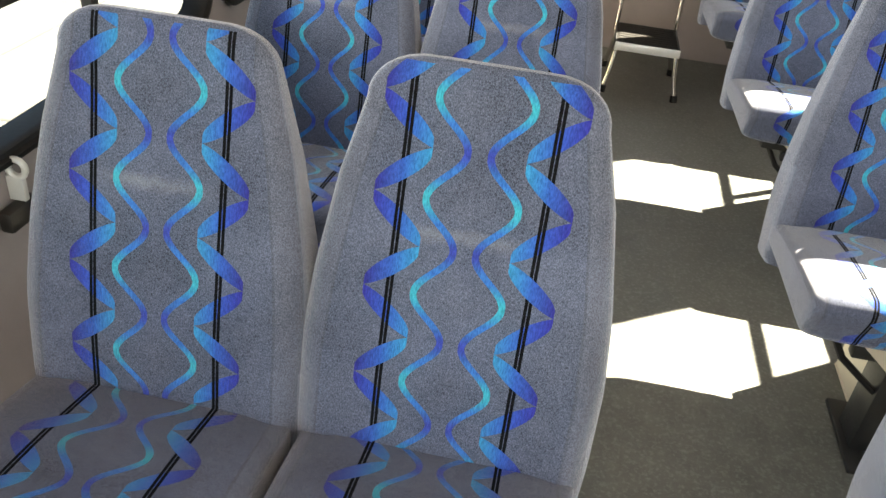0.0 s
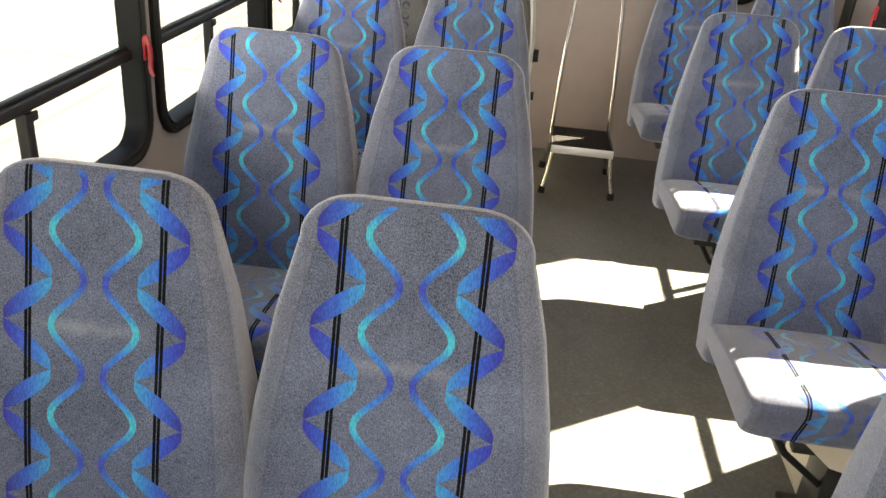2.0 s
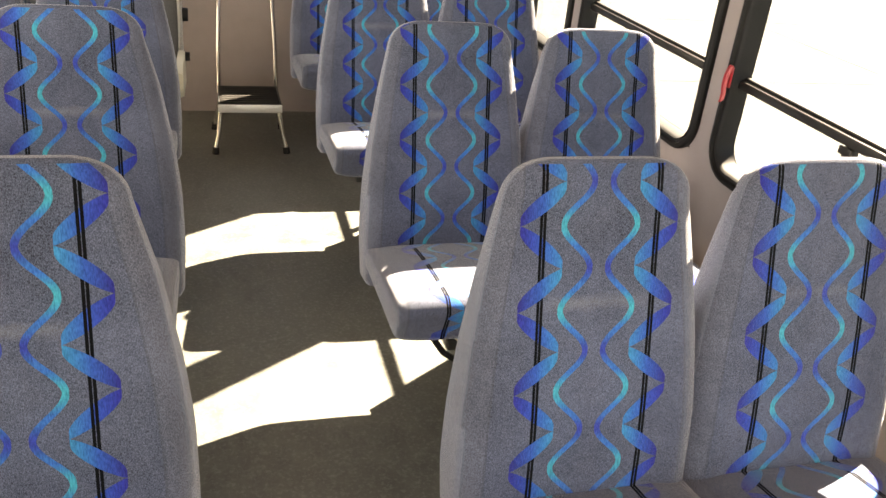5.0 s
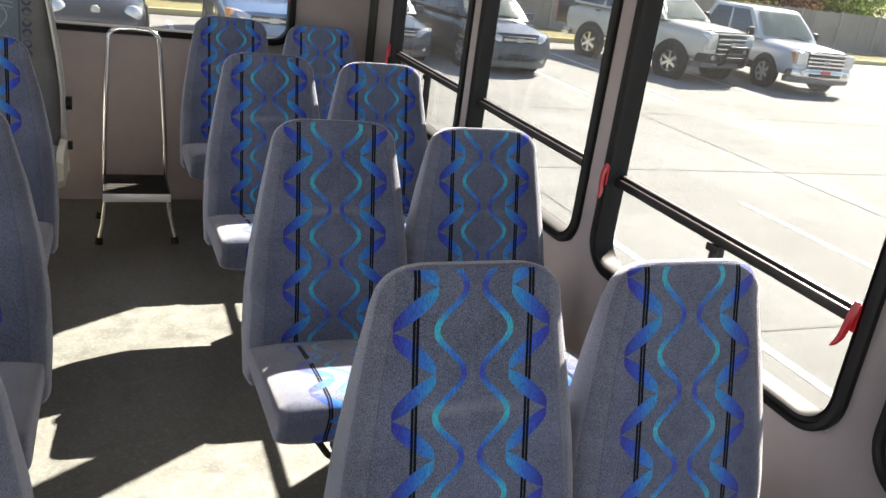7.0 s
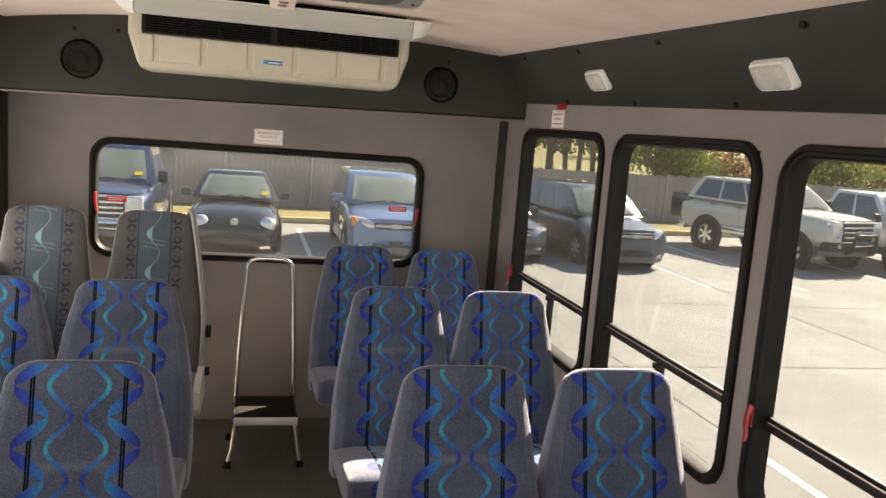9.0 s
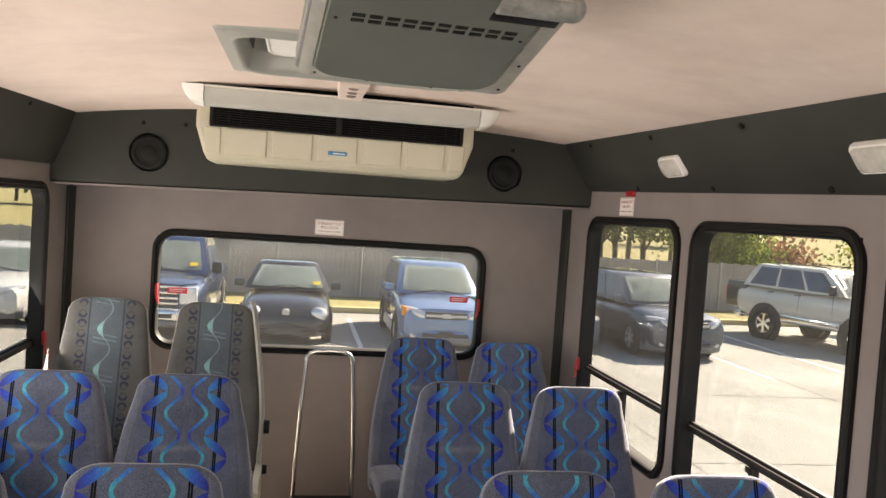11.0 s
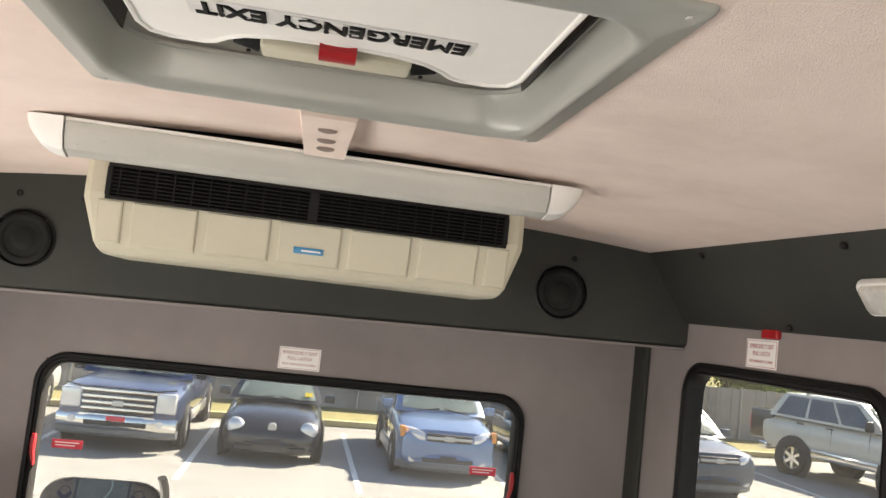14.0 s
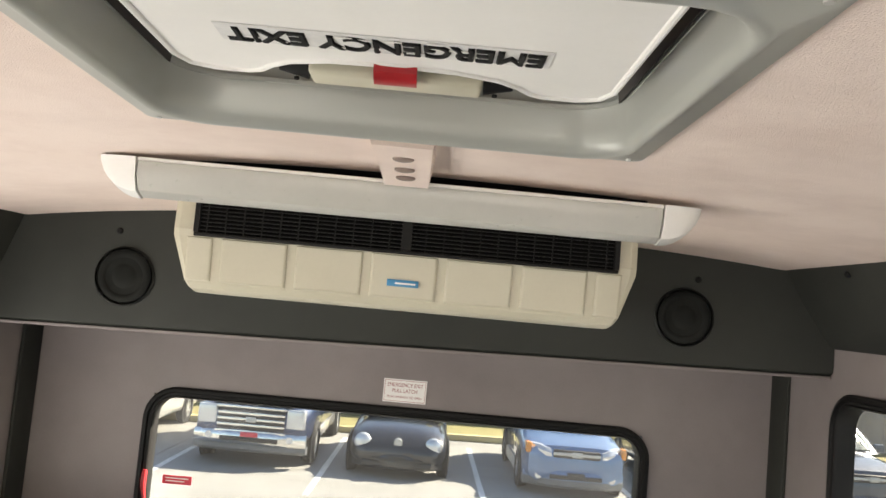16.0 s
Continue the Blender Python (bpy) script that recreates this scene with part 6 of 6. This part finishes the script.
# ---- fence, verge, trees ----
FENCE_WOOD = surface("weathered_fence_boards", (0.28, 0.255, 0.24), (0.44, 0.41, 0.385), 1.2, 25, 0.9, bump=0.3, world_space=True)
GRASS_MAT = surface("dry_grass", (0.17, 0.16, 0.055), (0.32, 0.27, 0.11), 0.5, 12, 0.95, bump=0.4, dist=0.03, world_space=True)
KERB_MAT = surface("yellow_kerb_paint", (0.5, 0.42, 0.2), (0.6, 0.53, 0.32), 1, 20, 0.85, bump=0.2, world_space=True)


def fence_y(x):
    return 24.2 + 0.114 * x


bm = bmesh.new()
gv = [bm.verts.new(p) for p in ((-400, fence_y(-400) - 2.5, GROUND + 0.12), (400, fence_y(400) - 2.5, GROUND + 0.12), (400, 900, GROUND + 6), (-400, 900, GROUND + 6))]
bm.faces.new(gv)
ex = bmesh.ops.extrude_face_region(bm, geom=list(bm.faces))
for v in (g for g in ex["geom"] if isinstance(g, bmesh.types.BMVert)):
    v.co.z -= 0.3
bmesh.ops.recalc_face_normals(bm, faces=bm.faces)
structure("ground_verge", bm, GRASS_MAT, "dry yellow grass bank behind the car park", "ground", False)
bm = bmesh.new()
box(bm, -60, 80, -0.09, 0.09, GROUND, GROUND + 0.15, 0.02, m=Matrix.Translation((0, fence_y(0) - 2.6, 0)) @ Matrix.Rotation(math.atan(0.114), 4, "Z"))
structure("kerb", bm, KERB_MAT, "faded yellow concrete kerb along the verge", "kerb")

fence = thing("board_fence", "weathered grey upright-board fence with metal posts", "fence", pose(0, fence_y(0), GROUND + 0.1, 0, 0, math.degrees(math.atan(0.114))))
rnd = random.Random(4)
bm = bmesh.new()
x = -30.0
while x < 48:
    h = 1.60 + rnd.uniform(-0.025, 0.025)
    yo = rnd.uniform(-0.008, 0.008)
    vs = [bm.verts.new((x + dx, yo + dy, z)) for z in (0.02, h) for dx, dy in ((0.003, -0.012), (0.1405, -0.012), (0.1405, 0.012), (0.003, 0.012))]
    for q in ((0, 1, 5, 4), (1, 2, 6, 5), (2, 3, 7, 6), (3, 0, 4, 7), (4, 5, 6, 7)):
        bm.faces.new([vs[i] for i in q])
    x += 0.142
part("boards", bm, FENCE_WOOD, fence, "grey weathered upright boards", False)["kind"] = "stuff"
for i in range(32):
    bm = bmesh.new()
    xx = -30 + 2.44 * i
    cyl(bm, (xx, -0.045, 0), (xx, -0.045, 1.66), 0.028, None, 8)
    part("post", bm, SILVER, fence, "galvanised round post")
for z in (0.3, 1.35):
    bm = bmesh.new()
    box(bm, -30, 48, 0.013, 0.05, z - 0.045, z + 0.045)
    part("rail", bm, FENCE_WOOD, fence)


def leaf_material(name, a, b):
    n = Nodes(name)
    isl = n.node("ShaderNodeNewGeometry").outputs["Random Per Island"]
    col = n.mix(isl, rgb(*a), rgb(*b))
    n.set(Base_Color=col, Roughness=0.7, Specular_IOR_Level=0.2)
    tl = n.node("ShaderNodeBsdfTranslucent")
    n.t.links.new(col, tl.inputs[0])
    mx = n.node("ShaderNodeMixShader")
    mx.inputs[0].default_value = 0.5
    n.t.links.new(n.bsdf.outputs[0], mx.inputs[1])
    n.t.links.new(tl.outputs[0], mx.inputs[2])
    n.t.links.new(mx.outputs[0], n.out.inputs["Surface"])
    return n.mat


LEAF_GREEN = leaf_material("green_leaves", (0.05, 0.105, 0.022), (0.19, 0.27, 0.06))
LEAF_YELLOW = leaf_material("yellowing_leaves", (0.09, 0.145, 0.028), (0.30, 0.33, 0.08))
LEAF_RED = leaf_material("russet_leaves", (0.17, 0.09, 0.05), (0.33, 0.18, 0.10))
BARK = surface("bark", (0.08, 0.065, 0.05), (0.15, 0.125, 0.10), 6, 40, 0.95, bump=0.5, dist=0.02)


def tree(at, h, spread, leaf, seed, label, n=900, trunk=0.35):
    rd = random.Random(seed)
    t = thing("tree", label, "tree", pose(at[0], at[1], at[2]), "trees behind the fence")
    bm = bmesh.new()
    tube(bm, [(0, 0, -0.3), (0.05, 0.02, h * 0.25), (-0.04, 0.05, h * 0.5), (0.05, 0, h * 0.75)], h * 0.022, 8)
    tips = []
    for i in range(7):
        a = rd.uniform(0, 6.28)
        z0 = h * rd.uniform(0.25, 0.55)
        tip = Vector((math.cos(a) * spread * rd.uniform(0.4, 0.8), math.sin(a) * spread * rd.uniform(0.4, 0.8), z0 + h * rd.uniform(0.15, 0.35)))
        tube(bm, [(0, 0, z0), tip * 0.5 + Vector((0, 0, z0 * 0.5)), tip], h * 0.009, 6)
        tips.append(tip)
    tips.append(Vector((0, 0, h * 0.8)))
    tips += [Vector((rd.uniform(-1, 1) * spread * 0.7, rd.uniform(-1, 1) * spread * 0.7, h * rd.uniform(trunk, 0.95))) for _ in range(6)]
    part("trunk", bm, BARK, t)
    bm = bmesh.new()
    for i in range(n):
        c = rd.choice(tips)
        r = spread * 0.36
        p = c + Vector((rd.gauss(0, r), rd.gauss(0, r), rd.gauss(0, r * 0.7)))
        if p.z < h * trunk * 0.7:
            continue
        s_ = spread * rd.uniform(0.05, 0.11) * (900 / n) ** 0.5
        e = Euler((rd.uniform(0, 3.1), rd.uniform(0, 3.1), rd.uniform(0, 6.2))).to_matrix()
        q = [p + e @ Vector(w) * s_ for w in ((-1, -0.6, 0), (0.2, -1, 0.3), (1, 0.1, 0), (0.1, 1, -0.3), (-0.8, 0.6, 0.2))]
        bm.faces.new([bm.verts.new(w) for w in q])
    part("crown", bm, leaf, t, "", False)
    return t


BANK = GROUND + 0.3
tree((15.9, 30.5, BANK), 4.2, 1.9, LEAF_YELLOW, 2, "dense bushy green tree behind the fence", 7000, 0.12)
tree((17.6, 31.5, BANK), 3.0, 1.3, LEAF_GREEN, 7, "dense rounded green shrub behind the fence", 3800, 0.08)
for i, (x, h) in enumerate(((8.6, 5.2), (10.2, 4.8), (11.5, 5.4), (12.4, 5.0), (13.3, 5.2))):
    tree((x, 31 + 0.7 * (i % 2), BANK), h, 1.5, LEAF_GREEN if i % 2 else LEAF_YELLOW, 60 + i, "slender leafy tree with a bare trunk behind the fence", 2600, 0.52)
tree((24.4, 31, BANK), 2.9, 2.1, LEAF_YELLOW, 3, "wide green shrub behind the fence", 5600, 0.06)
tree((33.0, 32, BANK), 2.9, 2.3, LEAF_GREEN, 4, "wide green shrub behind the fence", 5600, 0.06)
tree((30.6, 31, BANK), 2.6, 1.5, LEAF_YELLOW, 8, "green shrub behind the fence", 3600, 0.06)
tree((19.9, 32.5, BANK), 1.9, 1.4, LEAF_RED, 5, "low russet shrub behind the fence", 2600, 0.05)
tree((28.1, 31.0, BANK), 2.5, 1.6, LEAF_RED, 6, "low russet shrub behind the fence", 3600, 0.05)
for i in range(7):
    tree((6.0 + 2.6 * i + (i % 3) * 0.6, 46 + 3 * (i % 2), BANK + 0.2), 6.0 + (i % 3) * 0.8, 2.0, LEAF_GREEN if i % 2 else LEAF_YELLOW, 20 + i, "slender distant tree on the grass bank", 500, 0.5)
for i in range(12):
    tree((-40 + 9.5 * i, 90 + 6 * (i % 3), BANK + 1.0), 8.0 + (i % 3), 5.0, LEAF_GREEN, 40 + i, "distant broad green tree", 700, 0.15)
